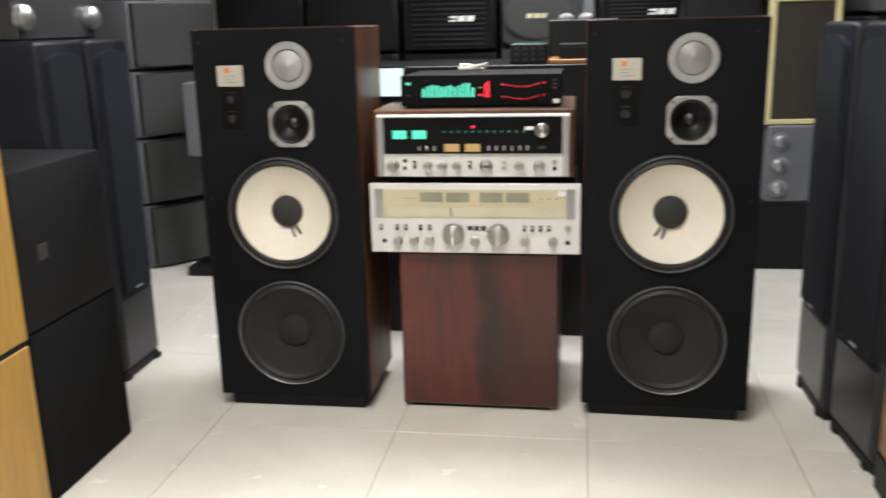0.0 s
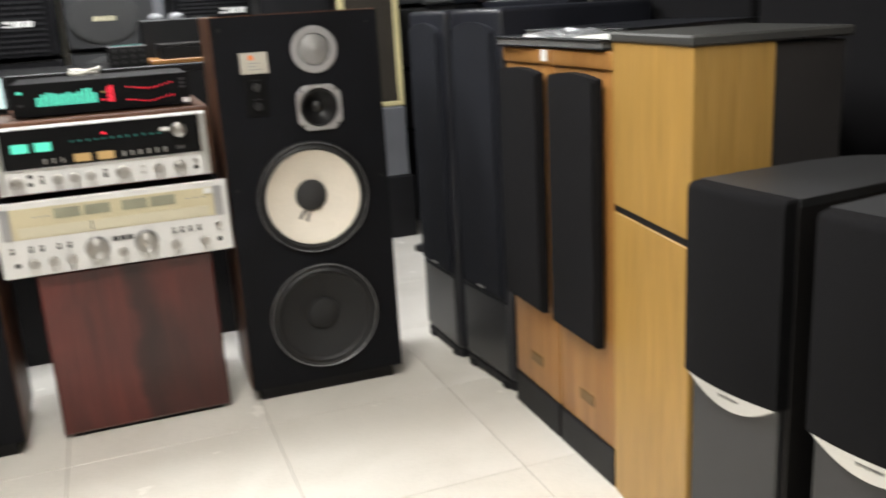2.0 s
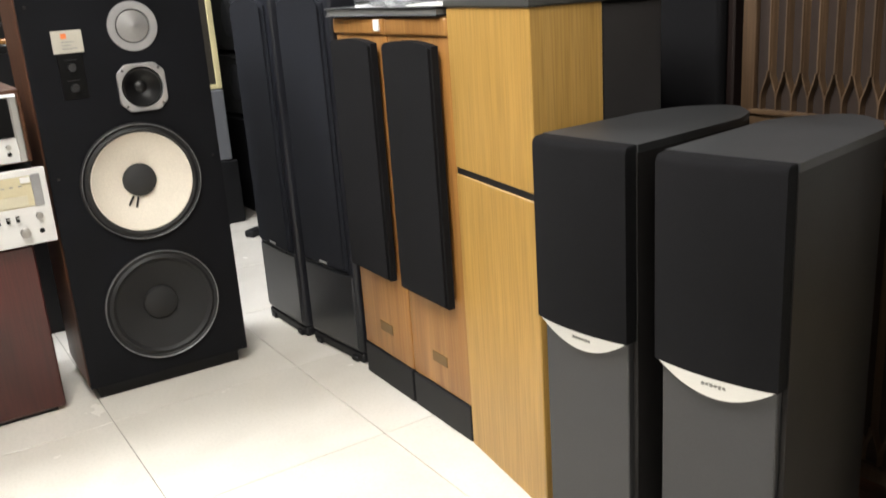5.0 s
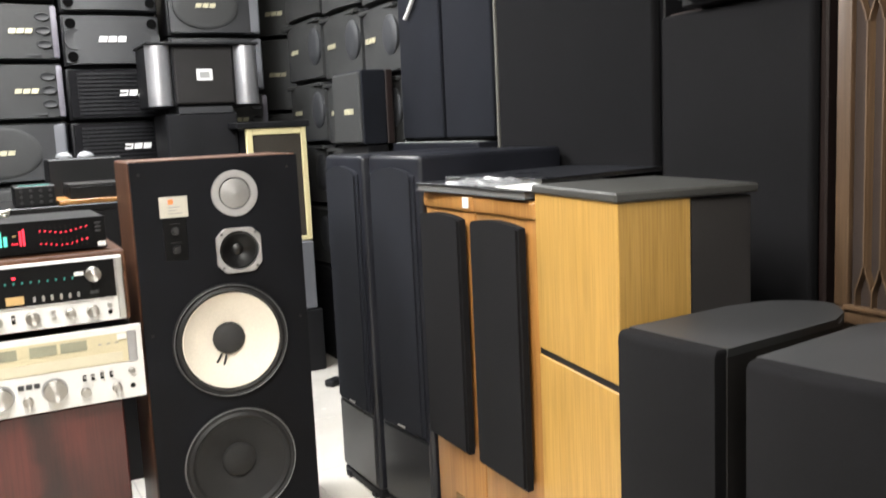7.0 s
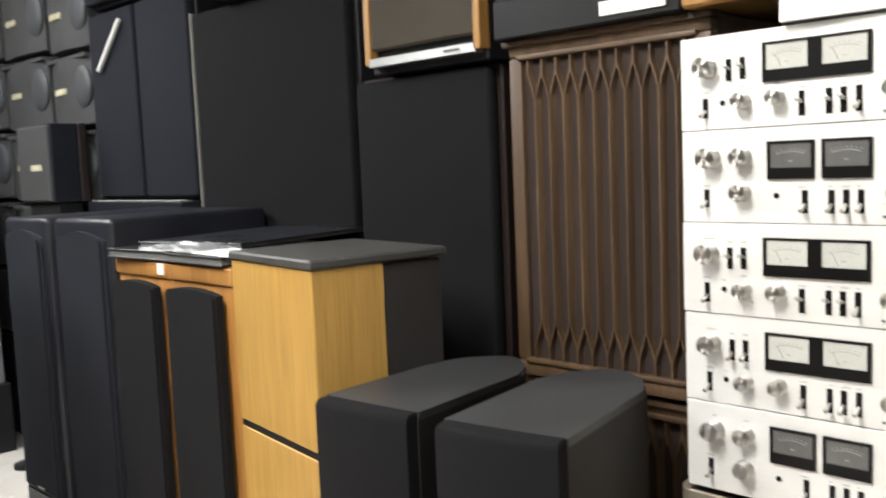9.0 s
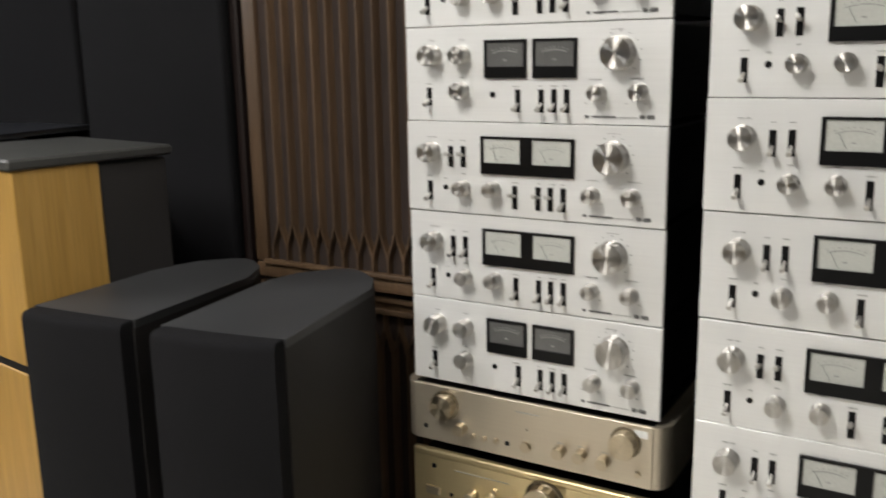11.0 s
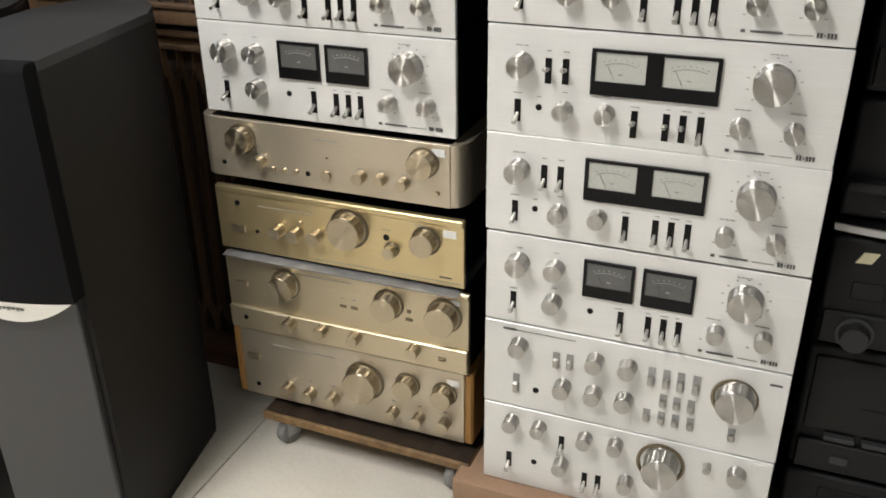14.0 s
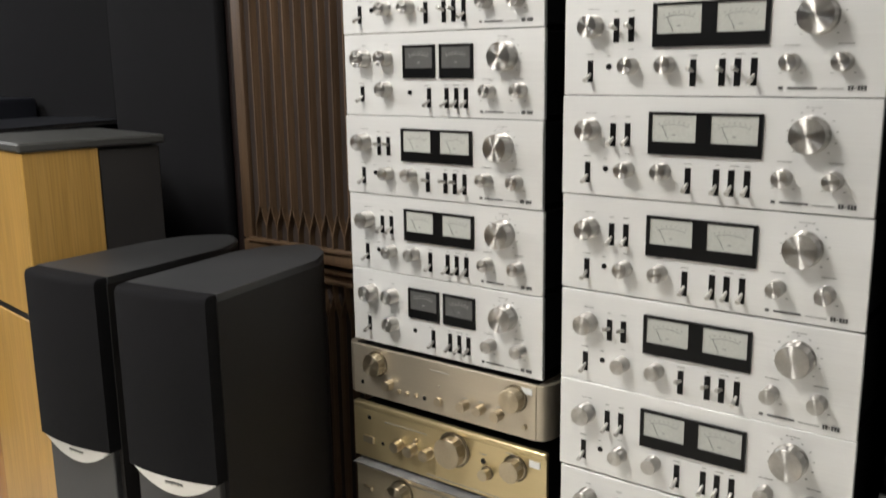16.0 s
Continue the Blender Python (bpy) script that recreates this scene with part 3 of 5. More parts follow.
def equalizer():
    o = thing("equalizer", pose(-0.272, 0.255, 0.856), "black graphic equalizer with lit green and red display", "equalizer")
    part("case", B(-0.215, 0.006, 0.006, 0.215, 0.3, 0.083, bevel=0.002), M_DARKGEAR, o)
    fp = part("front_panel", B(-0.215, 0, 0.004, 0.215, 0.008, 0.085, bevel=0.001), M_BEZEL, o)
    for fx in (-0.18, 0.15):
        for fy in (0.04, 0.24):
            part("foot", B(fx, fy, 0, fx + 0.03, fy + 0.03, 0.006), M_RUBBER, o)
    hs = (0.6, 0.78, 0.86, 0.82, 0.72, 0.74, 0.82, 0.7, 0.8, 0.95, 0.97, 0.65)
    for k, q in enumerate(hs):
        part("spectrum_bar", B(-0.157 + k * 0.0121, -0.0015, 0.027, -0.149 + k * 0.0121, 0.001, 0.027 + 0.038 * q), M_GLOWGREEN, o)
    for k, q in enumerate((0.037, 0.041)):
        part("level_bar", B(0.012 + k * 0.0075, -0.0015, 0.026, 0.0165 + k * 0.0075, 0.001, 0.026 + q), M_GLOWRED, o)
    for k in range(3):
        part("level_print", B(-0.006 + k * 0.005, -0.0015, 0.03, -0.003 + k * 0.005, 0.001, 0.034), M_GLOWRED, o)
    part("level_print", B(-0.004, -0.0015, 0.05, 0.006, 0.001, 0.053), M_GLOWAMBER, o)
    for row in (0, 1):
        for k in range(10):
            x = 0.058 + k * 0.0121
            zz = 0.021 + row * 0.032 + 0.0045 * math.sin(1.9 + k * 0.62) + 0.0004 * k
            part("slider_lamp", B(x, -0.003, zz, x + 0.0032, 0.001, zz + 0.0035), M_GLOWRED, o)
            part("slider_slot", B(x + 0.0009, -0.001, 0.014 + row * 0.033, x + 0.0023, 0.001, 0.038 + row * 0.033), M_GREYVINYL, o)
    part("power_lamp", B(-0.2, -0.0015, 0.06, -0.189, 0.001, 0.067), M_GLOWGREEN, o)
    part("button", B(-0.2, -0.003, 0.03, -0.19, 0.001, 0.035), M_GREYPANEL, o)
    for k in range(3):
        part("button", B(0.19, -0.003, 0.046 + k * 0.01, 0.203, 0.001, 0.051 + k * 0.01), M_GREYPANEL, o)
    part("price_tag", B(0.193, -0.002, 0.008, 0.212, 0.001, 0.02), M_WHITE, o)


silver_receiver()
wood_receiver()
equalizer()
cu = bpy.data.curves.new("cable", "CURVE")
cu.dimensions, cu.bevel_depth, cu.bevel_resolution = "3D", 0.004, 2
sp = cu.splines.new("NURBS")
sp.points.add(23)
rng = random.Random(4)
for k, pnt in enumerate(sp.points):
    a = k * 0.83
    pnt.co = (-0.31 + 0.035 * math.cos(a) + rng.uniform(-0.008, 0.008), 0.42 + 0.02 * math.sin(a), 0.945 + 0.006 * (k % 4), 1)
sp.use_endpoint_u = True
cu.materials.append(M_CABLE)
tagged(new("cable", cu), "white coiled cable lying on the equalizer", "cable")
o = thing("display_screen", pose(-0.545, 0.46, 0.856), "small bright white screen beside the equalizer", "screen")
part("bezel", B(-0.05, 0.004, 0, 0.03, 0.02, 0.1), M_BEZEL, o)
part("panel", B(-0.045, 0, 0.015, 0.025, 0.005, 0.095), M_GLOWWHITE, o)


# ---- row of speakers facing the aisle ----
def arch(w, h, y0, rise, n=10):
    """A front outline with a gently arched top."""
    pts = [(-w / 2, y0), (w / 2, y0)]
    for k in range(n + 1):
        u = 1 - 2 * k / n
        pts.append((u * w / 2, h - rise * u * u))
    return pts


def tower(m, label, group, w=0.285, h=1.055, d=0.5):
    o = thing("tower_speaker", m, label, "loudspeaker", group)
    part("cabinet", B(-w / 2, 0.01, 0.03, w / 2, d, h, bevel=0.014, seg=3), M_TOWER, o)
    part("base", B(-w / 2 + 0.004, 0.012, 0, w / 2 - 0.004, d - 0.01, 0.032, bevel=0.006), M_BLACK, o)
    bm = prism(bmesh.new(), arch(w - 0.05, h - 0.032, 0.27, 0.022), -0.004, 0.03)
    bmesh.ops.bevel(bm, geom=[e for e in bm.edges if all(v.co.y < 0 for v in e.verts)], offset=0.01, segments=3, affect="EDGES")
    part("grille", bm, M_BLUECLOTH, o, "blue-black cloth grille")
    part("lower_panel", B(-w / 2 + 0.014, 0.006, 0.045, w / 2 - 0.014, 0.024, 0.262, bevel=0.003), M_TOWERLOW, o)
    part("badge", B(-0.02, -0.006, 0.282, 0.02, -0.002, 0.288), M_GREYINK, o)
    for fx in (-1, 1):
        part("foot", B(fx * 0.1 - 0.015, 0.005, 0, fx * 0.1 + 0.015, 0.04, 0.018, bevel=0.003), M_BLACK, o)
    return o


G_TOWERS = "dark tower speakers"
tower(pose(0.64, 0.367, 0, 0, 0, -89), "blue-black tower speaker with cloth grille, closed row", G_TOWERS)
tower(pose(0.667, 0.062, 0, 0, 0, -85), "blue-black tower speaker with cloth grille, next to wooden speakers", G_TOWERS)
tower(pose(-1.4, 0.425, 0, 0, 0, 90), "blue-black tower speaker with cloth grille, opposite the row", G_TOWERS, 0.23)
tower(pose(-1.4, 0.17, 0, 0, 0, 90), "blue-black tower speaker with cloth grille, behind a black box", G_TOWERS, 0.23)


def teak_speaker(m, tag):
    w, h, d = 0.262, 0.965, 0.36
    o = thing("wooden_speaker", m, "orange wooden speaker with black grille and black plinth", "loudspeaker", "wooden speakers")
    part("cabinet", B(-w / 2, 0, 0.09, w / 2, d, h, bevel=0.006, seg=2), M_TEAK, o)
    part("top_lip", B(-w / 2, -0.007, h - 0.04, w / 2, 0.004, h - 0.001, bevel=0.006, seg=3), M_TEAK, o)
    part("plinth", B(-w / 2 + 0.003, -0.004, 0, w / 2 - 0.003, d - 0.01, 0.0895, bevel=0.002), M_BLACK, o)
    g = bmesh.new()
    prism(g, arch(0.21, 0.918, 0.33, 0.01), -0.034, -0.012)
    bmesh.ops.bevel(g, geom=[e for e in g.edges if all(v.co.y < -0.02 for v in e.verts)], offset=0.006, segments=2, affect="EDGES")
    part("grille", g, M_CLOTH, o, "black cloth grille standing proud")
    for gz in (0.4, 0.86):
        part("grille_peg", B(-0.08, -0.014, gz, -0.07, 0.002, gz + 0.01), M_BLACK, o)
        part("grille_peg", B(0.07, -0.014, gz, 0.08, 0.002, gz + 0.01), M_BLACK, o)
    part("badge", B(-0.03, -0.002, 0.155, 0.035, 0.001, 0.182, bevel=0.001), M_BRASSDULL, o)
    if tag:
        part("price_tag", B(0.09, -0.01, 0.935, 0.115, -0.006, 0.96), M_WHITE, o)


teak_speaker(pose(0.684, -0.247, 0, 0, 0, -91), True)
teak_speaker(pose(0.68, -0.511, 0, 0, 0, -91), False)


def oak_tower(m, label, w=0.33, h=0.983, deep=0.149, total=0.28, cut=0.65):
    o = thing("oak_speaker", m, label, "loudspeaker", "oak tower speakers")
    part("upper_front", B(-w / 2, 0, cut + 0.007, w / 2, deep, h, bevel=0.002), M_OAK, o)
    part("lower_front", B(-w / 2, 0, 0, w / 2, deep, cut - 0.007, bevel=0.002), M_OAK, o)
    part("groove", B(-w / 2 + 0.001, 0.003, cut - 0.007, w / 2 - 0.001, deep - 0.002, cut + 0.007), M_BLACK, o)
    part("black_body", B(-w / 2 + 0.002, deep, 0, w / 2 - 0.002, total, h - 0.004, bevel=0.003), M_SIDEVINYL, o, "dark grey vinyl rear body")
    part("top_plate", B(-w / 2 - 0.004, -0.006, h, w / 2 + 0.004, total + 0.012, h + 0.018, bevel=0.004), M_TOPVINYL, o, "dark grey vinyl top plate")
    return o


oak_tower(pose(0.65, -0.806, 0, 0, 0, -98.5), "golden oak tower speaker with black top plate and groove")
oak_tower(pose(-1.21, -0.59, 0, 0, 0, 91), "golden oak tower speaker with groove, across the aisle", cut=0.41)

o = thing("black_speaker", pose(-1.218, -0.22, 0, 0, 0, 90), "black two-part floor speaker with small square badge", "loudspeaker")
part("lower_cabinet", B(-0.19, 0, 0, 0.19, 0.4, 0.416, bevel=0.008, seg=2), M_CLOTH, o)
part("upper_cabinet", B(-0.19, 0, 0.42, 0.19, 0.4, 0.787, bevel=0.008, seg=2), M_BLACK, o)
part("badge", B(-0.12, -0.003, 0.575, -0.085, 0.001, 0.61), M_GREYPANEL, o, "silver square badge")


def bookshelf_tower(m):
    w, h, d = 0.206, 0.778, 0.412
    o = thing("grey_speaker", m, "grey floor speaker with black grille and silver crescent", "loudspeaker", "pair of grey floor speakers")

    def outline(k, y0=0.0, bulge=0.012, n=8, taper=0.03):
        front = [(-w / 2 + w * i / n, y0 - bulge * (1 - (2 * i / n - 1) ** 2)) for i in range(n + 1)]
        half = w / 2 - 0.006
        back = [(half * (1 - 2 * i / n), d * 0.74 + d * 0.26 * (1 - (1 - 2 * i / n) ** 2)) for i in range(n + 1)]
        return front + back

    bm = column(bmesh.new(), outline(0, 0.012, 0.008), 0, h - 0.012)
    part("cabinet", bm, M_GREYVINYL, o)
    cap = column(bmesh.new(), outline(0, 0.014, 0.002), h - 0.013, h)
    bmesh.ops.bevel(cap, geom=[e for e in cap.edges if all(v.co.z > h - 0.001 and v.co.y > 0.02 for v in e.verts)], offset=0.006, segments=3, affect="EDGES")
    part("top_cap", cap, M_LITCAP, o)
    n = 10
    g = bmesh.new()
    rings = []
    for z, cut in ((0.455, 0.0), (h - 0.014, 0.0), (h - 0.008, 0.0015), (h - 0.004, 0.004), (h - 0.0015, 0.008), (h - 0.0005, 0.013)):
        half = w / 2 - 0.002 - cut * 0.25
        row = [(half * (2 * i / n - 1), -0.014 + cut - 0.012 * (1 - (2 * i / n - 1) ** 2)) for i in range(n + 1)]
        row += [(half, 0.014), (-half, 0.014)]
        rings.append([g.verts.new((a, b, z)) for a, b in row])
    for low, high in zip(rings, rings[1:]):
        for k in range(n + 3):
            g.faces.new([low[k], low[(k + 1) % (n + 3)], high[(k + 1) % (n + 3)], high[k]])
    g.faces.new(rings[0][::-1])
    g.faces.new(rings[-1])
    part("grille", g, M_CLOTH, o, "black curved cloth grille")
    c = bmesh.new()
    low = [((-1 + 2 * i / 14) * (w / 2 - 0.004), 0.456 - 0.04 * (1 - (-1 + 2 * i / 14) ** 2)) for i in range(15)]
    prism(c, low, -0.012, 0.006)
    cr = part("crescent", c, M_ALU, o, "silver crescent with small print")
    for k in range(6):
        part("print", B(-0.02 + k * 0.007, -0.0132, 0.434 + 0.001 * (k % 2), -0.0155 + k * 0.007, -0.011, 0.439), M_GREYINK, cr)
    part("lower_panel", B(-w / 2 + 0.008, -0.002, 0.01, w / 2 - 0.008, 0.012, 0.454, bevel=0.002), M_GREYPANEL, o, "satin grey lower panel")


bookshelf_tower(pose(0.603, -1.121, 0, 0, 0, -85))
bookshelf_tower(pose(0.628, -1.382, 0, 0, 0, -80.5))

# ---- papers and plastic on the wooden speakers ----
for px, py, pz, rz, sx, sy, th, mt in ((0.865, -0.245, 0.966, 3, 0.4, 0.27, 0.022, M_TOWERLOW), (0.83, -0.51, 0.966, -2, 0.33, 0.24, 0.02, M_DARKGEAR), (0.97, -0.3, 0.989, 12, 0.46, 0.34, 0.012, M_TOWERLOW)):
    o = thing("folder", pose(px, py, pz, 0, 0, rz), "black flat folder with grey page edges on wooden speakers", "folder", "flat folders")
    part("cover", B(-sx / 2, -sy / 2, 0, sx / 2, sy / 2, th * 0.2, bevel=0.001), mt, o)
    part("page_block", B(-sx / 2 + 0.004, -sy / 2 + 0.004, th * 0.2, sx / 2 - 0.004, sy / 2 - 0.004, th * 0.8), M_PAGES, o)
    part("lid", B(-sx / 2, -sy / 2, th * 0.8, sx / 2, sy / 2, th, bevel=0.001), mt, o)


def crumple(name, m, sx, sy, hz, seed, material, label):
    bm = bmesh.new()
    bmesh.ops.create_grid(bm, x_segments=22, y_segments=22, size=0.5)
    for v in bm.verts:
        e = max(0.0, 1 - max(abs(v.co.x), abs(v.co.y)) * 2) ** 0.4
        q = noise.noise(Vector((v.co.x * 6, v.co.y * 6, seed))) + 0.6 * noise.noise(Vector((v.co.x * 15, v.co.y * 15, seed)))
        v.co.x, v.co.y, v.co.z = v.co.x * sx, v.co.y * sy, hz * e * (0.6 + 0.7 * q) + 0.002
    bmesh.ops.solidify(bm, geom=bm.faces[:], thickness=0.002)
    solid(name, bm, material, label, "paper" if "paper" in name else "plastic", m=m)


crumple("plastic_bag", pose(0.735, -0.37, 0.986, 0, 0, 8), 0.1, 0.26, 0.02, 3.0, M_PLASTIC, "crumpled clear plastic bag on the wooden speakers")

crumple("paper_sheet", pose(0.725, -0.56, 0.987, 0, 0, -4), 0.1, 0.16, 0.006, 5.0, M_WHITE, "white creased paper sheet on a black folder")

# ---- carved wooden cabinets ----
def lattice_cabinet(m, label, w=0.62, h=0.66, d=0.4):
    o = thing("carved_cabinet", m, label, "speaker cabinet", "carved cabinets")
    part("carcass", B(-w / 2, 0.02, 0, w / 2, d, h, bevel=0.004), M_LATTICE, o)
    f = 0.032
    part("cloth", B(-w / 2 + f, 0.012, f, w / 2 - f, 0.022, h - f), M_LATTICEBACK, o, "dark brown cloth behind slats")
    for nm, b in (("top_rail", (-w / 2, 0, h - f, w / 2, 0.022, h)), ("bottom_rail", (-w / 2, 0, 0, w / 2, 0.022, f)), ("stile", (-w / 2, 0, f, -w / 2 + f, 0.022, h - f)), ("stile", (w / 2 - f, 0, f, w / 2, 0.022, h - f))):
        part(nm, B(*b, bevel=0.006, seg=2), M_LATTICE, o)
    for nm, b in (("bead", (-w / 2 - 0.008, -0.012, h - 0.012, w / 2 + 0.008, 0.02, h)), ("bead", (-w / 2 + f - 0.008, -0.006, h - f - 0.006, w / 2 - f + 0.008, 0.01, h - f + 0.004)), ("bead", (-w / 2 + f - 0.008, -0.006, f - 0.004, w / 2 - f + 0.008, 0.01, f + 0.006))):
        part(nm, B(*b, bevel=0.003, seg=2), M_LATTICE, o)
    pitch = 0.0339
    lo, hi = f, h - f
    arm = 0.078

    def ribbon(bm, pts, half, y0, y1):
        """A moulded strip along a line, one face wide with bevelled flanks."""
        rows = []
        for k, (px, pz) in enumerate(pts):
            ax, az = pts[max(0, k - 1)]
            bx, bz = pts[min(len(pts) - 1, k + 1)]
            n = Vector((bz - az, ax - bx)).normalized() * half
            rows.append([bm.verts.new((px - n.x, y1, pz - n.y)), bm.verts.new((px - n.x * 0.45, y0, pz - n.y * 0.45)), bm.verts.new((px + n.x * 0.45, y0, pz + n.y * 0.45)), bm.verts.new((px + n.x, y1, pz + n.y))])
        for a, b in zip(rows, rows[1:]):
            for k in range(3):
                bm.faces.new([a[k], a[k + 1], b[k + 1], b[k]])

    bm = bmesh.new()
    ribbon(bm, [(0, lo + arm), (0, (lo + hi) / 2), (0, hi - arm)], 0.0078, 0.002, 0.014)
    ribbon(bm, [(0, lo + arm), (0, (lo + hi) / 2), (0, hi - arm)], 0.0034, -0.002, 0.004)
    for zc, s in ((hi - arm, 1), (lo + arm, -1)):
        for side in (-1, 1):
            pts = []
            for k in range(9):
                u = k / 8
                pts.append((side * (0.0035 + (pitch / 2 - 0.0035) * (u * u * (3 - 2 * u)) ** 0.9), zc + s * arm * 0.68 * u))
            ribbon(bm, pts, 0.0034, -0.001, 0.013)
            ribbon(bm, [(side * pitch / 2, zc + s * arm * 0.66), (side * pitch / 2, zc + s * arm)], 0.0036, -0.0005 - 0.0004 * side, 0.013)
    me = finish("slat", bm, M_LATTICE)
    count = int((w - 2 * f) / pitch)
    for k in range(count):
        s = new("slat", me)
        s.parent = o
        s.location = (-(count - 1) * pitch / 2 + k * pitch, 0, 0)
    return o


lattice_cabinet(pose(1.085, -1.2575, 0.722, 0, 0, -90), "carved brown wooden cabinet with pointed-arch slats, stacked on another", w=0.435, h=0.667)
lattice_cabinet(pose(1.115, -1.2575, 0.06, 0, 0, -90), "carved brown wooden cabinet with pointed-arch slats, underneath", w=0.435, h=0.65)
o = thing("cabinet_base", pose(1.13, -1.2575, 0, 0, 0, -90), "dark wooden base under the carved cabinets", "base")
part("board", B(-0.21, 0, 0, 0.21, 0.36, 0.06, bevel=0.004), M_WALNUT, o)

# ---- things on the carved cabinet ----
o = thing("black_deck", pose(1.06, -1.285, 1.39, 0, 0, -90), "black speaker with white strip and wooden end", "speaker box")
part("body", B(-0.255, 0, 0, 0.16, 0.36, 0.33, bevel=0.004), M_BLACK, o)
part("front_ledge", B(-0.25, -0.012, 0.0, 0.155, 0.004, 0.075, bevel=0.003), M_DARKGEAR, o)
part("label_strip", B(0.0, -0.016, 0.012, 0.13, -0.011, 0.036), M_WHITE, o, "white printed strip")
part("wooden_end", B(0.16, -0.02, -0.0, 0.29, 0.34, 0.33, bevel=0.005), M_OAKSIDE, o, "wooden end block")


def bookshelf(m, w=0.39, h=0.33, d=0.3):
    o = thing("bookshelf_speaker", m, "brown cloth bookshelf speaker with wooden sides and metal strip", "loudspeaker", "brown cloth speakers")
    part("body", B(-w / 2, 0.02, 0, w / 2, d, h, bevel=0.003), M_BLACK, o)
    part("cloth_front", B(-w / 2 + 0.018, 0, 0.052, w / 2 - 0.018, 0.022, h - 0.01, bevel=0.004), M_BROWNCLOTH, o)
    for s in (-1, 1):
        part("side_strip", B(s * (w / 2 - 0.009) - 0.009, -0.004, 0.02, s * (w / 2 - 0.009) + 0.009, 0.03, h, bevel=0.002), M_OAKSIDE, o)
    st = part("metal_strip", B(-w / 2 + 0.012, -0.004, 0.015, w / 2 - 0.012, 0.02, 0.034, bevel=0.001), M_ALU, o, "aluminium strip")
    part("print", B(w / 2 - 0.1, -0.0055, 0.022, w / 2 - 0.055, -0.003, 0.027), M_INK, st)


bookshelf(pose(1.06, -0.8165, 1.363, 0, 0, -90), 0.35)
bookshelf(pose(1.12, -0.41, 1.66, 0, 0, -90), 0.31)
bookshelf(pose(1.12, -0.06, 1.66, 0, 0, -90), 0.38)


def tall_black(m, w, h, d, label, side=M_CLOTH, z0=0.0, brand=False):
    o = thing("black_speaker", m, label, "loudspeaker", "tall black speakers")
    part("cabinet", B(-w / 2, 0.03, 0, w / 2, d, h, bevel=0.004), M_MAHOGANY if side is None else M_BLACK, o)
    part("grille", B(-w / 2 + 0.004, 0, 0.012, w / 2 - 0.012, 0.032, h - 0.008, bevel=0.01, seg=3), side or M_CLOTH, o, "black cloth grille")
    if brand:
        part("badge", B(w / 2 - 0.11, -0.003, h - 0.06, w / 2 - 0.05, 0.001, h - 0.048), M_GREYPANEL, o)
    return o


tall_black(pose(1.1, -0.765, 0, 0, 0, -90), 0.44, 1.362, 0.45, "tall black cloth-fronted speaker with dark wooden sides", None)
big = tall_black(pose(1.19, -0.05, 0, 0, 0, -90), 0.76, 1.658, 0.4, "very large black cloth-fronted speaker with small badge", brand=True)
part("edge_trim", B(-0.392, 0.0, 0.0, -0.381, 0.3, 1.655, bevel=0.002), M_BEIGE, big, "pale beige edge")
o = thing("black_speaker", pose(1.012, 1.2, 1.072, 0, 0, -90), "small black box speaker with pale logo on a pedestal", "loudspeaker")
part("cabinet", B(-0.16, 0.012, 0, 0.13, 0.115, 0.29, bevel=0.004), M_BLUECLOTH, o)
part("rear_edge", B(-0.16, 0.115, 0, 0.132, 0.145, 0.29, bevel=0.003), M_MAHOGANY, o, "dark brown wooden rear edge")
part("grille", B(-0.155, 0, 0.006, 0.125, 0.02, 0.284, bevel=0.006), M_GREYGRILLE, o)
for k in range(3):
    part("logo", B(-0.03 + k * 0.034, -0.003, 0.12, -0.003 + k * 0.034, 0.002, 0.142, bevel=0.001), M_YELLOWMARK, o)
o = thing("pedestal", pose(1.03, 1.2, 0, 0, 0, -90), "plain black pedestal under a small speaker", "pedestal")
part("body", B(-0.15, 0.01, 0, 0.12, 0.1, 1.071, bevel=0.004), M_BLACK, o)
o = thing("power_adapter", pose(0.99, 1.5, 0, 0, 0, 30), "small black power adapter lying on the floor", "adapter")
part("body", B(-0.04, -0.025, 0, 0.04, 0.025, 0.03, bevel=0.005), M_BLACK, o)
part("plug", B(0.04, -0.01, 0.004, 0.07, 0.01, 0.02, bevel=0.003), M_RIM, o)
tall_black(pose(1.19, 0.525, 1.073, 0, 0, -90), 0.355, 0.68, 0.35, "black cloth-fronted speaker standing on a dark box", M_BLUECLOTH)
tall_black(pose(1.19, 0.885, 1.073, 0, 0, -90), 0.355, 0.68, 0.35, "black cloth-fronted speaker standing on a dark box", M_BLUECLOTH)
tall_black(pose(1.15, 0.63, 1.755, 0, 0, -90), 0.72, 0.35, 0.35, "black speaker lying across two others", M_BLUECLOTH)
o = thing("black_box", pose(1.14, 0.72, 0, 0, 0, -90), "dark closed box under the black speakers", "box")
part("body", B(-0.34, 0, 0, 0.34, 0.45, 1.071, bevel=0.004), M_TOWER, o)
o = thing("card_sheet", pose(1.145, 0.72, 1.0715), "pale grey card sheet on a dark box", "card")
part("sheet", B(0, -0.32, 0, 0.045, 0.31, 0.003, bevel=0.001), M_CHEEKPALE, o)
o = thing("light_stick", pose(1.176, 0.872, 1.62, 0, 0, 0), "slim white tube leaning against black speakers", "tube")
bm = lathe(bmesh.new(), 0, 0, [(0, -0.12), (0.008, -0.119), (0.008, 0.119), (0, 0.12)], 12)
bm.transform(pose(0, 0, 0, 139, 0, 0))
part("tube", bm, M_WHITE, o)


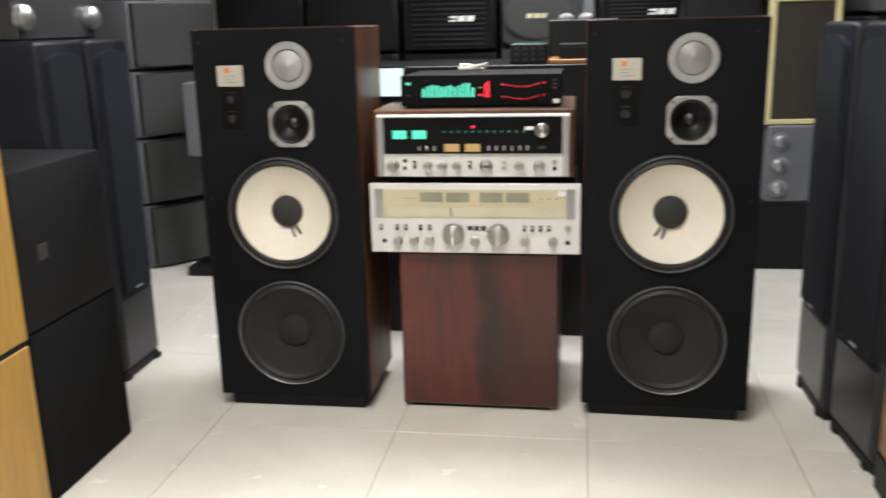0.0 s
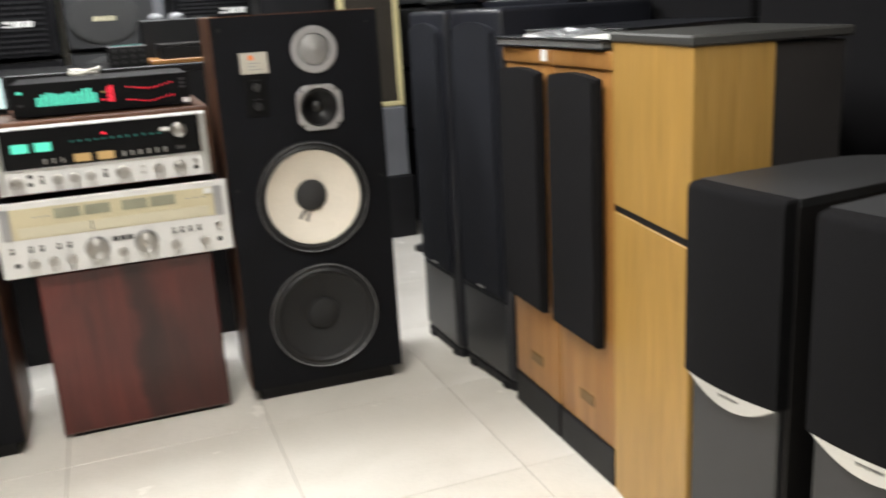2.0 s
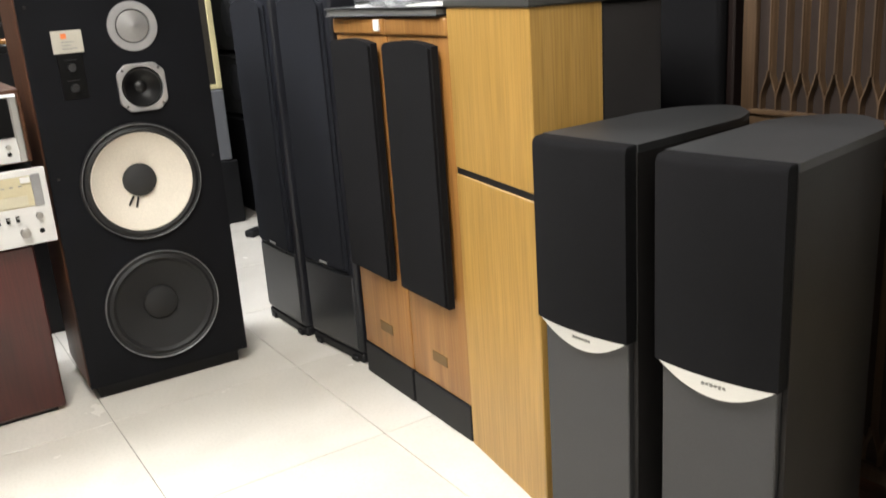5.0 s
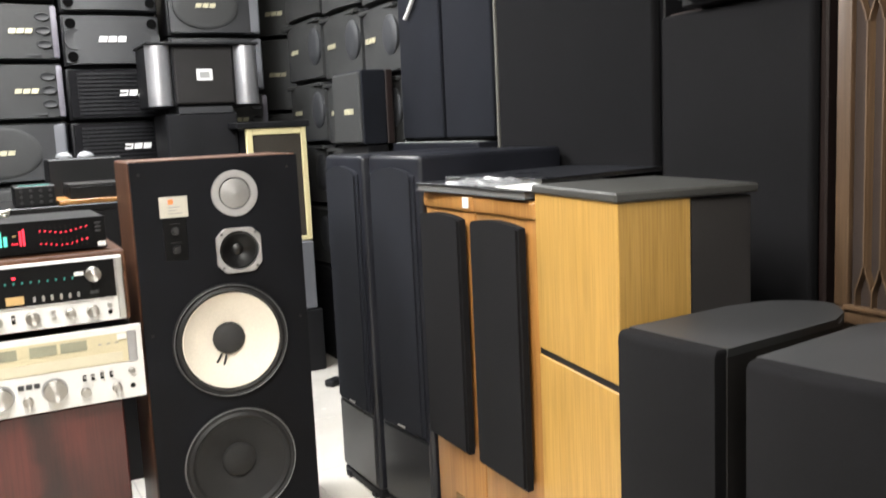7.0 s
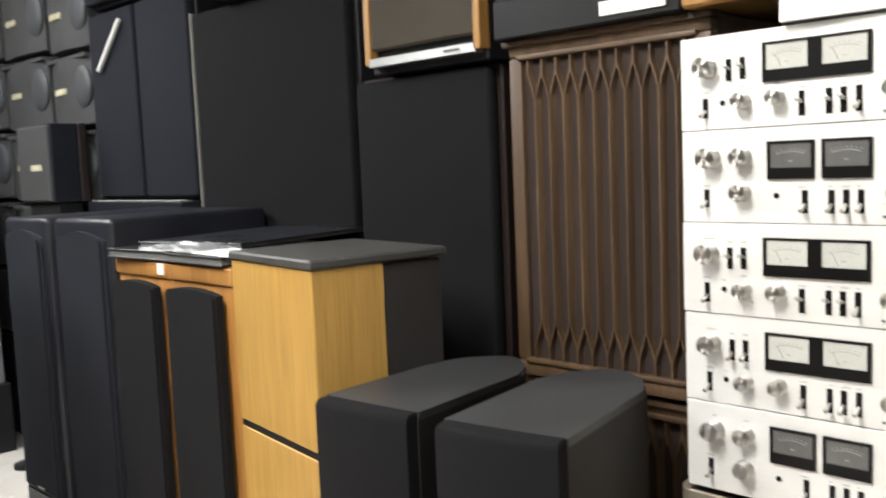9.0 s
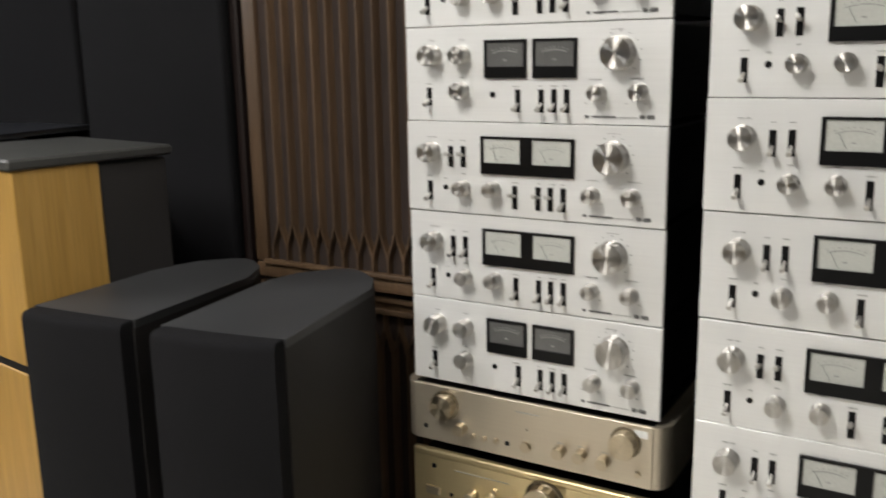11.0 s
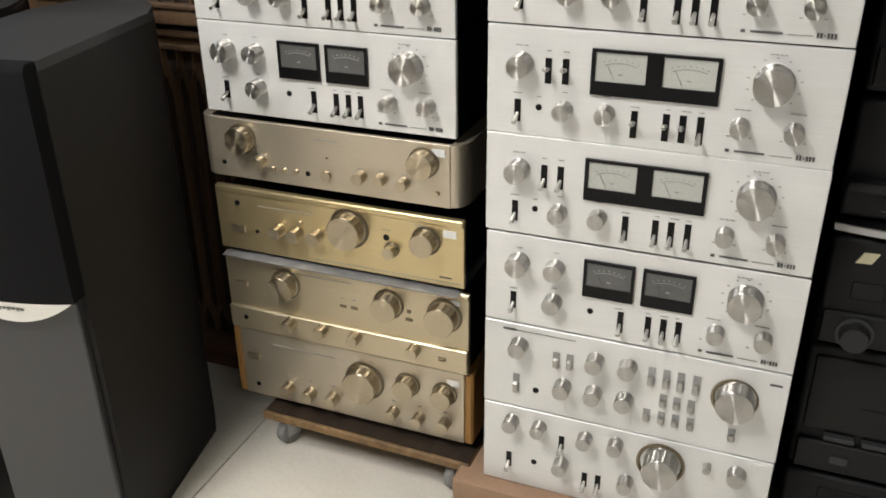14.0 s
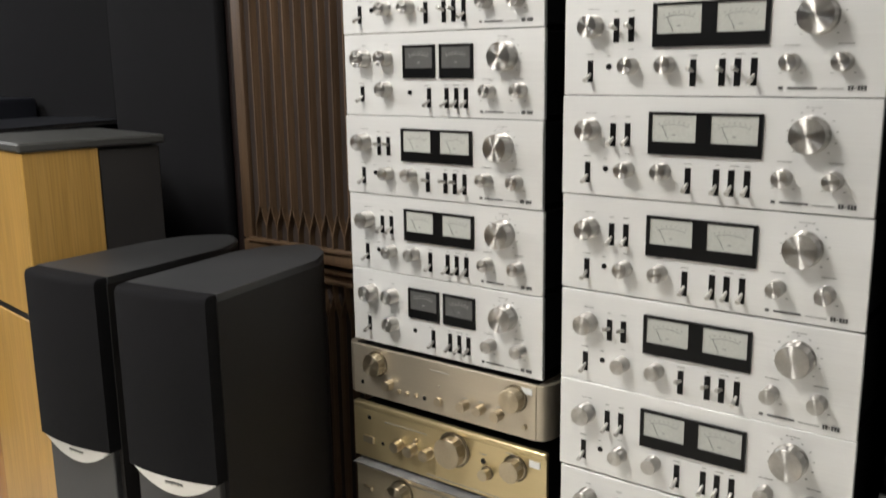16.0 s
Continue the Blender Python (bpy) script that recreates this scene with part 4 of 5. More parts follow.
# ---- karaoke speakers in stacks ----
def karaoke(m, w, h, d, style, label, group):
    o = thing("karaoke_speaker", m, label, "loudspeaker", group)
    part("cabinet", B(-w / 2, 0.03, 0, w / 2, d, h - 0.004, bevel=0.012, seg=2), M_BLACK if style != "grey" else M_GREYBOX, o)
    n = 12
    bul = 0.03
    gm = {"grey": M_GREYGRILLE, "mesh": M_GREYGRILLE, "horn": M_GREYGRILLE, "ports": M_PORTBOX, "oval": M_PORTBOX}.get(style, M_CLOTH)
    pts = [(-w / 2 + 0.012 + (w - 0.024) * i / n, -bul * (1 - (2 * i / n - 1) ** 2)) for i in range(n + 1)] + [(w / 2 - 0.012, 0.034), (-w / 2 + 0.012, 0.034)]
    bm = column(bmesh.new(), pts, 0.012, h - 0.016)
    bmesh.ops.bevel(bm, geom=[e for e in bm.edges if abs(e.verts[0].co.z - e.verts[1].co.z) < 1e-5 and e.verts[0].co.y < 0.03], offset=0.006, segments=2, affect="EDGES")
    part("grille", bm, gm, o)
    if style == "ribbed":
        for k in range(11):
            zz = 0.03 + k * (h - 0.06) / 10.5
            pp = [(a, b - 0.005) for a, b in pts[1:n]] + [(a, b + 0.004) for a, b in reversed(pts[1:n])]
            part("rib", column(bmesh.new(), pp, zz, zz + 0.009), M_BLACK, o)
    if style == "ports":
        for s in (-1, 1):
            part("horn", lathe(bmesh.new(), s * (w / 2 - 0.055), h / 2, [(0.05, -0.006), (0.047, -0.016), (0.03, -0.011), (0, -0.009)], 24, 0), M_PORTBOX, o)
            for zz in (0.045, h - 0.05):
                part("port", lathe(bmesh.new(), s * (w / 2 - 0.04), zz, [(0.023, -0.003), (0.023, -0.0142), (0.02, -0.0148), (0.018, -0.0125), (0, -0.0125)], 18, 0), M_HOLE, o)
    mk = M_YELLOWMARK if style in ("mesh", "oval", "horn") else M_WHITE
    off = -w * 0.1 if style == "horn" else (-0.05 if style == "oval" else (0.0 if style in ("ports", "grey") else w * 0.16))
    if style not in ("grey", "plain"):
        pitch = 0.042 if style in ("ribbed", "ports") else 0.034
        for k in range(3):
            xa, zc, hz = off + (k - 1.5) * pitch, h * 0.5, pitch * 0.31
            part("logo", prism(bmesh.new(), [(xa - 0.003, zc - hz), (xa + pitch * 0.84 - 0.003, zc - hz), (xa + pitch * 0.84 + 0.003, zc + hz), (xa + 0.003, zc + hz)], -bul - (0.009 if style == "oval" else 0.004), -bul + 0.012), mk, o)
    if style == "mesh":
        for k in range(3):
            bm = lathe(bmesh.new(), 0, 0, [(0.03, 0.02), (0.03, -0.002), (0.026, -0.006), (0.02, -0.002), (0, 0.001)], 20, -0.016)
            bm.transform(Matrix.Translation((w / 2 - 0.065, 0, h * (0.28 + 0.23 * k))) @ Matrix.Diagonal((1.15, 1, 0.62, 1)))
            part("vent", bm, M_PORTBOX, o)
        part("end_cheek", B(w / 2 - 0.03, -0.008, 0.014, w / 2 - 0.002, 0.034, h - 0.018, bevel=0.008, seg=2), M_CHEEK, o, "pale grey end cheek")
        part("lower_bar", B(-w / 2 + 0.03, -0.026, 0.02, w / 2 - 0.08, 0.0, 0.032, bevel=0.003), M_PORTBOX, o)
    if style == "horn":
        bm = lathe(bmesh.new(), 0, 0, [(0.078, 0.03), (0.077, 0.0), (0.07, -0.007), (0.05, -0.012), (0.025, -0.0145), (0, -0.015)], 28, -0.013)
        bm.transform(Matrix.Translation((w / 2 - 0.085, 0, h * 0.53)) @ Matrix.Diagonal((0.95, 1, h * 0.3 / 0.078, 1)))
        part("horn_bulge", bm, M_GREYBULGE, o, "smooth grey bulge beside the grille")
        part("top_lip", B(-w / 2 + 0.012, -0.026, h - 0.03, w / 2 - 0.02, 0.03, h - 0.012, bevel=0.006, seg=2), M_GREYGRILLE, o)
    if style == "oval":
        bm = lathe(bmesh.new(), 0, 0, [(0.118, 0.02), (0.118, -0.001), (0.113, -0.004), (0.1, -0.0055), (0, -0.006)], 40, -bul)
        bm.transform(Matrix.Translation((-0.05, 0, h / 2)) @ Matrix.Diagonal((1.35, 1, h / 0.29, 1)))
        part("oval_grille", bm, M_GREYGRILLE, o, "dark oval mesh grille")
        part("side_panel", B(w / 2 - 0.1, -0.012, 0.012, w / 2 - 0.012, 0.03, h - 0.016, bevel=0.008), M_GREYBOX, o)
    return o


GB = "karaoke speakers stacked along the back"
base = {}


def stack(x, y, rz, w, rows, d=0.3, group=GB):
    """Rows of style, lower and upper edge."""
    for style, z0, z1 in rows:
        key = (style, round(w, 2), round(z1 - z0, 3))
        p = pose(x, y, z0, 0, 0, rz)
        words = {"plain": "plain black cloth-fronted karaoke speaker, in a stack", "ribbed": "black karaoke speaker with ribbed front and pale logo, in a stack", "ports": "black karaoke speaker with side ports and pale logo, in a stack", "mesh": "dark grey mesh karaoke speaker with yellowish logo, in a stack", "oval": "dark karaoke speaker with oval trim and bluish end, in a stack", "grey": "grey curved-front karaoke speaker in a stack", "horn": "dark grey karaoke speaker with rounded bulge and pale logo, stacked"}[style]
        if key in base:
            copy_thing(base[key], p)
        else:
            base[key] = karaoke(p, w, z1 - z0, d, style, words, group)


stack(-0.165, 2.3, 0, 0.46, [("ribbed", 0.0, 0.35), ("ribbed", 0.35, 0.68), ("oval", 0.68, 0.96), ("oval", 0.96, 1.24), ("mesh", 1.24, 1.505), ("mesh", 1.505, 1.77), ("mesh", 1.77, 2.03), ("mesh", 2.03, 2.29)])
stack(0.297, 2.3, 0, 0.44, [("mesh", 0.15, 0.45), ("mesh", 0.45, 0.73), ("ribbed", 0.73, 0.98), ("ribbed", 0.98, 1.23), ("ribbed", 1.23, 1.48), ("ports", 1.48, 1.725), ("ports", 1.725, 1.97)])
o = thing("wooden_board", pose(0.3, 2.3, 1.967), "dark brown board lying on top of a speaker stack", "board")
part("board", B(-0.23, 0.0, 0.0, 0.23, 0.3, 0.05, bevel=0.003), M_MAHOGANY, o)
stack(0.8, 2.35, 0, 0.47, [("mesh", 0.18, 0.48), ("mesh", 0.48, 0.78), ("mesh", 0.78, 1.07), ("mesh", 1.07, 1.35), ("oval", 1.35, 1.63), ("oval", 1.63, 1.91), ("horn", 1.91, 2.19)])
stack(-0.65, 2.3, 0, 0.46, [("mesh", 0.0, 0.3), ("ribbed", 0.3, 0.62), ("ribbed", 0.62, 0.94), ("ribbed", 0.94, 1.25), ("plain", 1.25, 1.53), ("plain", 1.53, 1.81)])
stack(-1.14, 2.3, 0, 0.46, [("mesh", 0.0, 0.3), ("mesh", 0.3, 0.62), ("ribbed", 0.62, 0.94), ("plain", 0.94, 1.25), ("plain", 1.25, 1.53), ("plain", 1.53, 1.81)])
stack(-1.64, 2.35, 0, 0.46, [("mesh", 0.0, 0.3), ("mesh", 0.3, 0.62), ("ribbed", 0.62, 0.94), ("plain", 0.94, 1.25), ("plain", 1.25, 1.53), ("plain", 1.53, 1.81)])
stack(1.23, 2.6, -40, 0.36, [("horn", 0.46, 0.86), ("horn", 0.86, 1.25), ("horn", 1.25, 1.65), ("horn", 1.65, 1.9), ("horn", 1.9, 2.14)], 0.2)
for yy, ww, z0, dz in ((1.245, 0.385, 0.488, 0.287), (1.685, 0.475, 0.46, 0.301), (2.2, 0.53, 0.463, 0.306)):
    stack(1.2, yy, -90, ww, [("horn", z0 + k * dz, z0 + (k + 1) * dz) for k in range(6)], group="karaoke speakers stacked along the side")
for nm, b in (("speaker_platform", (1.16, 1.06, 0, 1.6, 2.8, 0.46)),):
    solid(nm, B(*b, bevel=0.004), M_BLACK, "long black platform under the speaker stacks", "platform")
solid("speaker_platform", B(0.12, 2.26, 0, 1.08, 2.7, 0.15, bevel=0.004), M_BLACK, "low black platform under the back stacks", "platform")
for k in range(4):
    karaoke(pose(-1.82, 1.79, 0.0 + k * 0.303, 0, 0, 61), 0.46, 0.298, 0.32, "grey", "grey curved-front speaker in a tall stack", "grey stack")
o = thing("grey_speaker", pose(-1.64, 1.5, 0.02, 0, 0, 0), "slim light grey speaker on a black stand", "loudspeaker")
part("body", B(-0.05, 0, 0.52, 0.05, 0.2, 0.835, bevel=0.006), M_GREYBOX, o)
part("stand", B(-0.02, 0.06, 0.02, 0.02, 0.12, 0.52), M_BLACK, o)
part("foot_plate", B(-0.1, 0.0, -0.02, 0.1, 0.2, 0.02), M_BLACK, o)
o = thing("silver_box", pose(-1.47, 0.27, 1.056, 0, 0, 90), "grey metal box with bright corners on the towers", "box")
part("body", B(-0.2, 0, 0, 0.2, 0.25, 0.2, bevel=0.006), M_GREYPANEL, o)
for s in (-1, 1):
    part("corner_cap", lathe(bmesh.new(), s * 0.17, 0.06, [(0.035, 0), (0.033, -0.02), (0.02, -0.03), (0, -0.032)], 20), M_ALU, o)

# ---- silver-sided speaker, cream-framed speaker, grey box ----
o = thing("karaoke_speaker", pose(0.616, 1.9, 1.268), "black speaker with two silver curved ends and white badge", "loudspeaker")
part("cabinet", B(-0.24, 0.02, 0, 0.24, 0.3, 0.275, bevel=0.006), M_BLACK, o)
part("grille", B(-0.13, -0.004, 0.012, 0.13, 0.03, 0.265, bevel=0.006), M_GREYVINYL, o)
for s in (-1, 1):
    bm = column(bmesh.new(), [(s * 0.195 + 0.053 * math.cos(math.pi * (1 + k / 10)), 0.02 + 0.045 * math.sin(math.pi * (1 + k / 10))) for k in range(11)], 0.006, 0.268)
    part("silver_end", bm, M_SILVERPOST, o, "curved silver end")
part("top_lid", B(-0.25, -0.03, 0.27, 0.25, 0.3, 0.282, bevel=0.003), M_BLACK, o)
part("badge", B(-0.035, -0.008, 0.115, 0.035, -0.003, 0.165), M_WHITE, o, "white badge")
part("badge_print", B(-0.022, -0.0095, 0.125, 0.022, -0.007, 0.152), M_GREYINK, o)
o = thing("black_speaker", pose(0.593, 1.9, 0.0), "black box speaker under the silver-sided speaker", "loudspeaker")
part("body", B(-0.16, 0, 0, 0.16, 0.3, 1.238, bevel=0.008), M_BLACK, o)
part("metal_lid", B(-0.1, 0.0, 1.239, 0.14, 0.25, 1.267), M_GREYPANEL, o)
o = thing("framed_speaker", pose(0.9, 1.8, 0.628, 0, 0, 4), "cream-framed speaker with dark cloth on a grey box", "loudspeaker")
part("cabinet", B(-0.14, 0.012, 0, 0.14, 0.25, 0.52, bevel=0.003), M_BLACK, o)
for nm, b in (("frame", (-0.145, 0, 0, -0.115, 0.02, 0.53)), ("frame", (0.118, 0, 0, 0.145, 0.02, 0.53)), ("frame", (-0.115, 0, 0.5, 0.118, 0.02, 0.53)), ("frame", (-0.115, 0, 0, 0.118, 0.02, 0.022))):
    part(nm, B(*b, bevel=0.003), M_CREAMFRAME, o)
part("cloth", B(-0.115, 0.006, 0.022, 0.118, 0.014, 0.5), M_BROWNCLOTH, o)
part("top_board", B(-0.19, -0.01, 0.532, 0.16, 0.26, 0.56, bevel=0.004), M_BLACK, o)
o = thing("grey_box_speaker", pose(0.91, 1.78, 0.3, 0, 0, 4), "grey box speaker with small round drivers", "loudspeaker")
part("body", B(-0.13, 0, 0, 0.13, 0.25, 0.325, bevel=0.006), M_GREYBOX, o)
for k in range(3):
    part("driver", lathe(bmesh.new(), -0.08, 0.06 + k * 0.1, [(0.038, 0.001), (0.036, -0.006), (0.026, -0.004), (0.02, -0.014), (0, -0.022)], 26), M_SILVERPOST, o, "silver dome driver")
o = thing("black_box", pose(0.91, 1.78, 0), "black box under the grey speaker", "box")
part("body", B(-0.15, 0, 0, 0.15, 0.28, 0.298, bevel=0.005), M_BLACK, o)

# ---- table behind the monitors ----
o = thing("bench", pose(-0.3, 0.85, 0), "black bench with shelf behind the receivers", "bench")
part("top", B(-0.55, 0, 0.912, 0.42, 0.5, 0.937, bevel=0.003), M_DARKGEAR, o)
for lx in (-0.53, 0.36):
    for ly in (0.022, 0.44):
        part("leg", B(lx, ly, 0, lx + 0.04, ly + 0.04, 0.912), M_BLACK, o)
part("front_panel", B(-0.53, 0.004, 0.0, 0.36, 0.02, 0.911), M_BLACK, o)
part("apron", B(-0.53, 0.46, 0.3, 0.4, 0.49, 0.912), M_BLACK, o)
o = thing("mixer", pose(-0.165, 0.88, 0.938), "small black mixer with knobs on the bench", "mixer")
part("body", B(-0.075, 0, 0, 0.045, 0.2, 0.065, bevel=0.003), M_DARKGEAR, o)
for a in range(4):
    for b in range(3):
        knob(o, -0.055 + a * 0.028, 0.014 + b * 0.018, 0.005, 0, 0.008, M_GREYPANEL)
part("lit_strip", B(-0.06, 0.02, 0.065, 0.03, 0.05, 0.067), M_GLOWDIM, o)
o = thing("wooden_board", pose(-0.03, 0.86, 0.938), "orange wooden board on the bench", "board")
part("board", B(-0.085, 0, 0, 0.13, 0.28, 0.014, bevel=0.002), M_TEAK, o)
o = thing("black_deck", pose(0.02, 0.88, 0.953), "flat black deck on a wooden board", "deck")
part("body", B(-0.1, 0, 0, 0.1, 0.22, 0.04, bevel=0.003), M_DARKGEAR, o)
part("lid", B(-0.1, 0.0, 0.041, 0.1, 0.22, 0.046, bevel=0.001), M_GREYVINYL, o)
o = thing("black_amplifier", pose(0.0, 1.1, 0.938), "black case with two clear domes on the bench", "case")
part("body", B(-0.12, 0, 0, 0.12, 0.2, 0.14, bevel=0.004), M_DARKGEAR, o)
for dx in (-0.06, 0.01):
    bm = bmesh.new()
    bmesh.ops.create_uvsphere(bm, u_segments=14, v_segments=8, radius=0.03)
    bm.transform(Matrix.Translation((dx, 0.08, 0.143)) @ Matrix.Diagonal((1, 1, 0.7, 1)))
    part("dome", bm, M_PLASTIC, o)


# ---- amplifier stacks ----
def amplifier(name, m, w, h, d, panel, knobm, spec, label, group, inset=0.01):
    """An amplifier whose controls are given as shares of its front's width (from its left) and height (from its top)."""
    o = thing(name, m, label, "amplifier", group)
    part("chassis", B(-w / 2 + inset, 0.006, 0.006, w / 2 - inset, d, h - 0.005, bevel=0.002), M_DARKGEAR, o)
    part("faceplate", B(-w / 2, 0, 0.0008, w / 2, 0.008, h - 0.0006, bevel=0.0009), panel, o, "brushed metal faceplate")
    for kind, u, v, *q in spec:
        x, z = (u - 0.5) * w, h * (1 - v)
        if kind == "knob":
            knob(o, x, z, q[0], 0, q[1], knobm)
        elif kind == "collar":
            # raised ring; its dark colour carries the shade in the knob recess
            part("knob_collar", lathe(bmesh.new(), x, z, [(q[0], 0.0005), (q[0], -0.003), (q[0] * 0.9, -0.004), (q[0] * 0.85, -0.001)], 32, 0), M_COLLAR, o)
        elif kind == "lever":
            lever(o, x, z, 0, q[0], q[1], knobm)
        elif kind == "jack":
            part("jack", lathe(bmesh.new(), x, z, [(q[0], 0.0005), (q[0] * 0.8, -0.0015), (0, -0.0012)], 14, 0), M_BEZEL, o)
        elif kind == "button":
            part("button", B(x - q[0] / 2, -0.004, z - q[1] / 2, x + q[0] / 2, 0.001, z + q[1] / 2, bevel=0.0008), knobm, o)
        elif kind == "slide":
            s = part("slide_switch", B(x - 0.005, -0.0012, z - q[0] / 2, x + 0.005, 0.001, z + q[0] / 2), M_GREYINK, o)
            part("slide_cap", B(x - 0.0036, -0.007, z - q[0] / 2 + 0.001, x + 0.0036, 0, z + 0.002, bevel=0.0008), knobm, s)
        elif kind == "bar":
            part("print", B(x - q[0] / 2, -0.0012, z - q[1] / 2, x + q[0] / 2, 0.001, z + q[1] / 2), q[2], o)
        elif kind == "meters":
            u1, v1, wins, face = q
            x1, z1 = (u1 - 0.5) * w, h * (1 - v1)
            lip = [(a - 0.5) * w for q in wins for a in q]
            zt, zb = z - 0.0035, z - (z - z1) * 0.7
            bm = box(bmesh.new(), x, -0.0015, z, x1, 0.001, z1)
            edges = [x] + lip + [x1]
            for a, b in zip(edges[::2], edges[1::2]):
                box(bm, a, -0.0042, zb, b, -0.001, zt)
            box(bm, x, -0.0042, z1, x1, -0.001, zb)
            box(bm, x, -0.0042, zt, x1, -0.001, z)
            f = part("meter_frame", bm, M_BEZEL, o, "black meter surround")
            for xa, xb in zip(lip[::2], lip[1::2]):
                ww, hh = xb - xa, zt - zb
                wn = part("meter", B(xa, -0.0025, zb, xb, -0.001, zt), face, f, "pale meter face")
                na, nb = (xa + 0.38 * ww, zb + 0.08 * hh), (xa + 0.23 * ww, zb + 0.58 * hh)
                part("needle", prism(bmesh.new(), [(na[0] - 0.0003, na[1]), (na[0] + 0.0004, na[1]), (nb[0] + 0.0003, nb[1]), (nb[0] - 0.0003, nb[1])], -0.0034, -0.003), M_INK, wn)
                arc, top = [], []
                for k in range(13):
                    q = k / 6 - 1
                    arc.append((xa + ww * (0.5 + 0.33 * q), zb + hh * (0.64 - 0.1 * q * q)))
                    top.append((xa + ww * (0.5 + 0.33 * q), zb + hh * (0.67 - 0.1 * q * q)))
                part("scale", prism(bmesh.new(), arc + top[::-1], -0.003, -0.002), M_GREYINK, wn)
                for k in range(7):
                    q = k / 3 - 1
                    sx, sz = xa + ww * (0.5 + 0.34 * q), zb + hh * (0.76 - 0.1 * q * q)
                    part("print", B(sx - 0.0009, -0.0029, sz - 0.0008, sx + 0.0009, -0.002, sz + 0.0008), M_GREYINK, wn)
                part("print", B(xa + 0.46 * ww, -0.0029, zb + 0.24 * hh, xa + 0.54 * ww, -0.002, zb + 0.29 * hh), M_GREYINK, wn)
    return o


def ticks(u, v, r, n=9):
    """Short printed marks round a knob."""
    rows = []
    for k in range(n):
        a = radians(225 - 270 * k / (n - 1))
        rows.append(("bar", u + r * math.cos(a) / 0.43, v - r * math.sin(a) / 0.144, 0.0028, 0.001, M_GREYINK))
    return rows


LEGEND = [("bar", 0.718, 0.918, 0.005, 0.0036, M_PRINT), ("bar", 0.778, 0.918, 0.035, 0.0024, M_PRINT), ("bar", 0.862, 0.922, 0.026, 0.0009, M_GREYINK)]
LEGEND += [("bar", 0.905 + 0.0085 * k, 0.915, 0.0026 if k != 2 else 0.0018, 0.0056 if k != 2 else 0.0012, M_PRINT) for k in range(6)]
LEGEND += [("bar", u, v, 0.0055, 0.0009, M_GREYINK) for u, v in ((0.445, 0.625), (0.458, 0.625), (0.545, 0.62), (0.59, 0.62), (0.604, 0.62), (0.638, 0.62), (0.73, 0.555), (0.745, 0.555), (0.76, 0.555), (0.875, 0.55), (0.89, 0.55), (0.905, 0.55), (0.09, 0.6), (0.104, 0.6))]
LEGEND += [("bar", u, v, 0.0035, 0.0008, M_GREYINK) for u, v in ((0.715, 0.79), (0.775, 0.79), (0.857, 0.79), (0.917, 0.79), (0.8, 0.08), (0.812, 0.08), (0.824, 0.08), (0.835, 0.08))]
WIDE = LEGEND + [("knob", 0.108, 0.335, 0.0152, 0.024), ("lever", 0.189, 0.38, 0.0325, False), ("lever", 0.241, 0.375, 0.0325, False), ("lever", 0.098, 0.765, 0.03, False), ("jack", 0.164, 0.72, 0.0046), ("knob", 0.242, 0.715, 0.0117, 0.021), ("knob", 0.367, 0.71, 0.0116, 0.021),
                 ("lever", 0.451, 0.785, 0.035, False), ("lever", 0.542, 0.782, 0.035, False), ("lever", 0.589, 0.78, 0.035, False), ("lever", 0.638, 0.778, 0.035, False), ("knob", 0.745, 0.7, 0.0111, 0.02), ("knob", 0.887, 0.7, 0.0114, 0.02), ("knob", 0.816, 0.315, 0.0228, 0.024),
                 ("bar", 0.098, 0.17, 0.008, 0.0009, M_GREYINK), ("bar", 0.12, 0.17, 0.006, 0.0009, M_GREYINK), ("bar", 0.189, 0.2, 0.006, 0.0009, M_GREYINK), ("bar", 0.241, 0.2, 0.008, 0.0009, M_GREYINK), ("bar", 0.242, 0.56, 0.007, 0.0009, M_GREYINK), ("bar", 0.367, 0.56, 0.009, 0.0009, M_GREYINK), ("bar", 0.164, 0.62, 0.006, 0.0009, M_GREYINK),
                 ("meters", 0.317, 0.145, 0.678, 0.545, [(0.329, 0.474), (0.521, 0.666)], M_SCREEN)] + ticks(0.816, 0.315, 0.03, 11)
SPLIT = LEGEND + [("knob", 0.115, 0.3, 0.0155, 0.024), ("knob", 0.238, 0.3, 0.0135, 0.022), ("lever", 0.098, 0.735, 0.027, False), ("knob", 0.236, 0.675, 0.013, 0.021), ("jack", 0.36, 0.71, 0.0048),
                  ("lever", 0.46, 0.772, 0.033, False), ("lever", 0.549, 0.772, 0.033, False), ("lever", 0.597, 0.77, 0.033, False), ("lever", 0.644, 0.77, 0.033, False), ("knob", 0.758, 0.685, 0.0113, 0.02), ("knob", 0.899, 0.675, 0.0116, 0.02), ("knob", 0.83, 0.305, 0.0224, 0.024),
                  ("bar", 0.115, 0.14, 0.008, 0.0009, M_GREYINK), ("bar", 0.238, 0.14, 0.008, 0.0009, M_GREYINK), ("bar", 0.236, 0.53, 0.008, 0.0009, M_GREYINK),
                  ("meters", 0.331, 0.15, 0.494, 0.54, [(0.341, 0.484)], M_METERGLASS), ("meters", 0.519, 0.15, 0.68, 0.54, [(0.529, 0.67)], M_METERGLASS)] + ticks(0.83, 0.305, 0.03, 11)
WIDE_UP = [(k, u, v, q[0], u in (0.189, 0.241, 0.451, 0.542, 0.589)) if k == "lever" else (k, u, v, *q) for k, u, v, *q in WIDE]
G_AMPS = "silver amplifiers in two stacks"
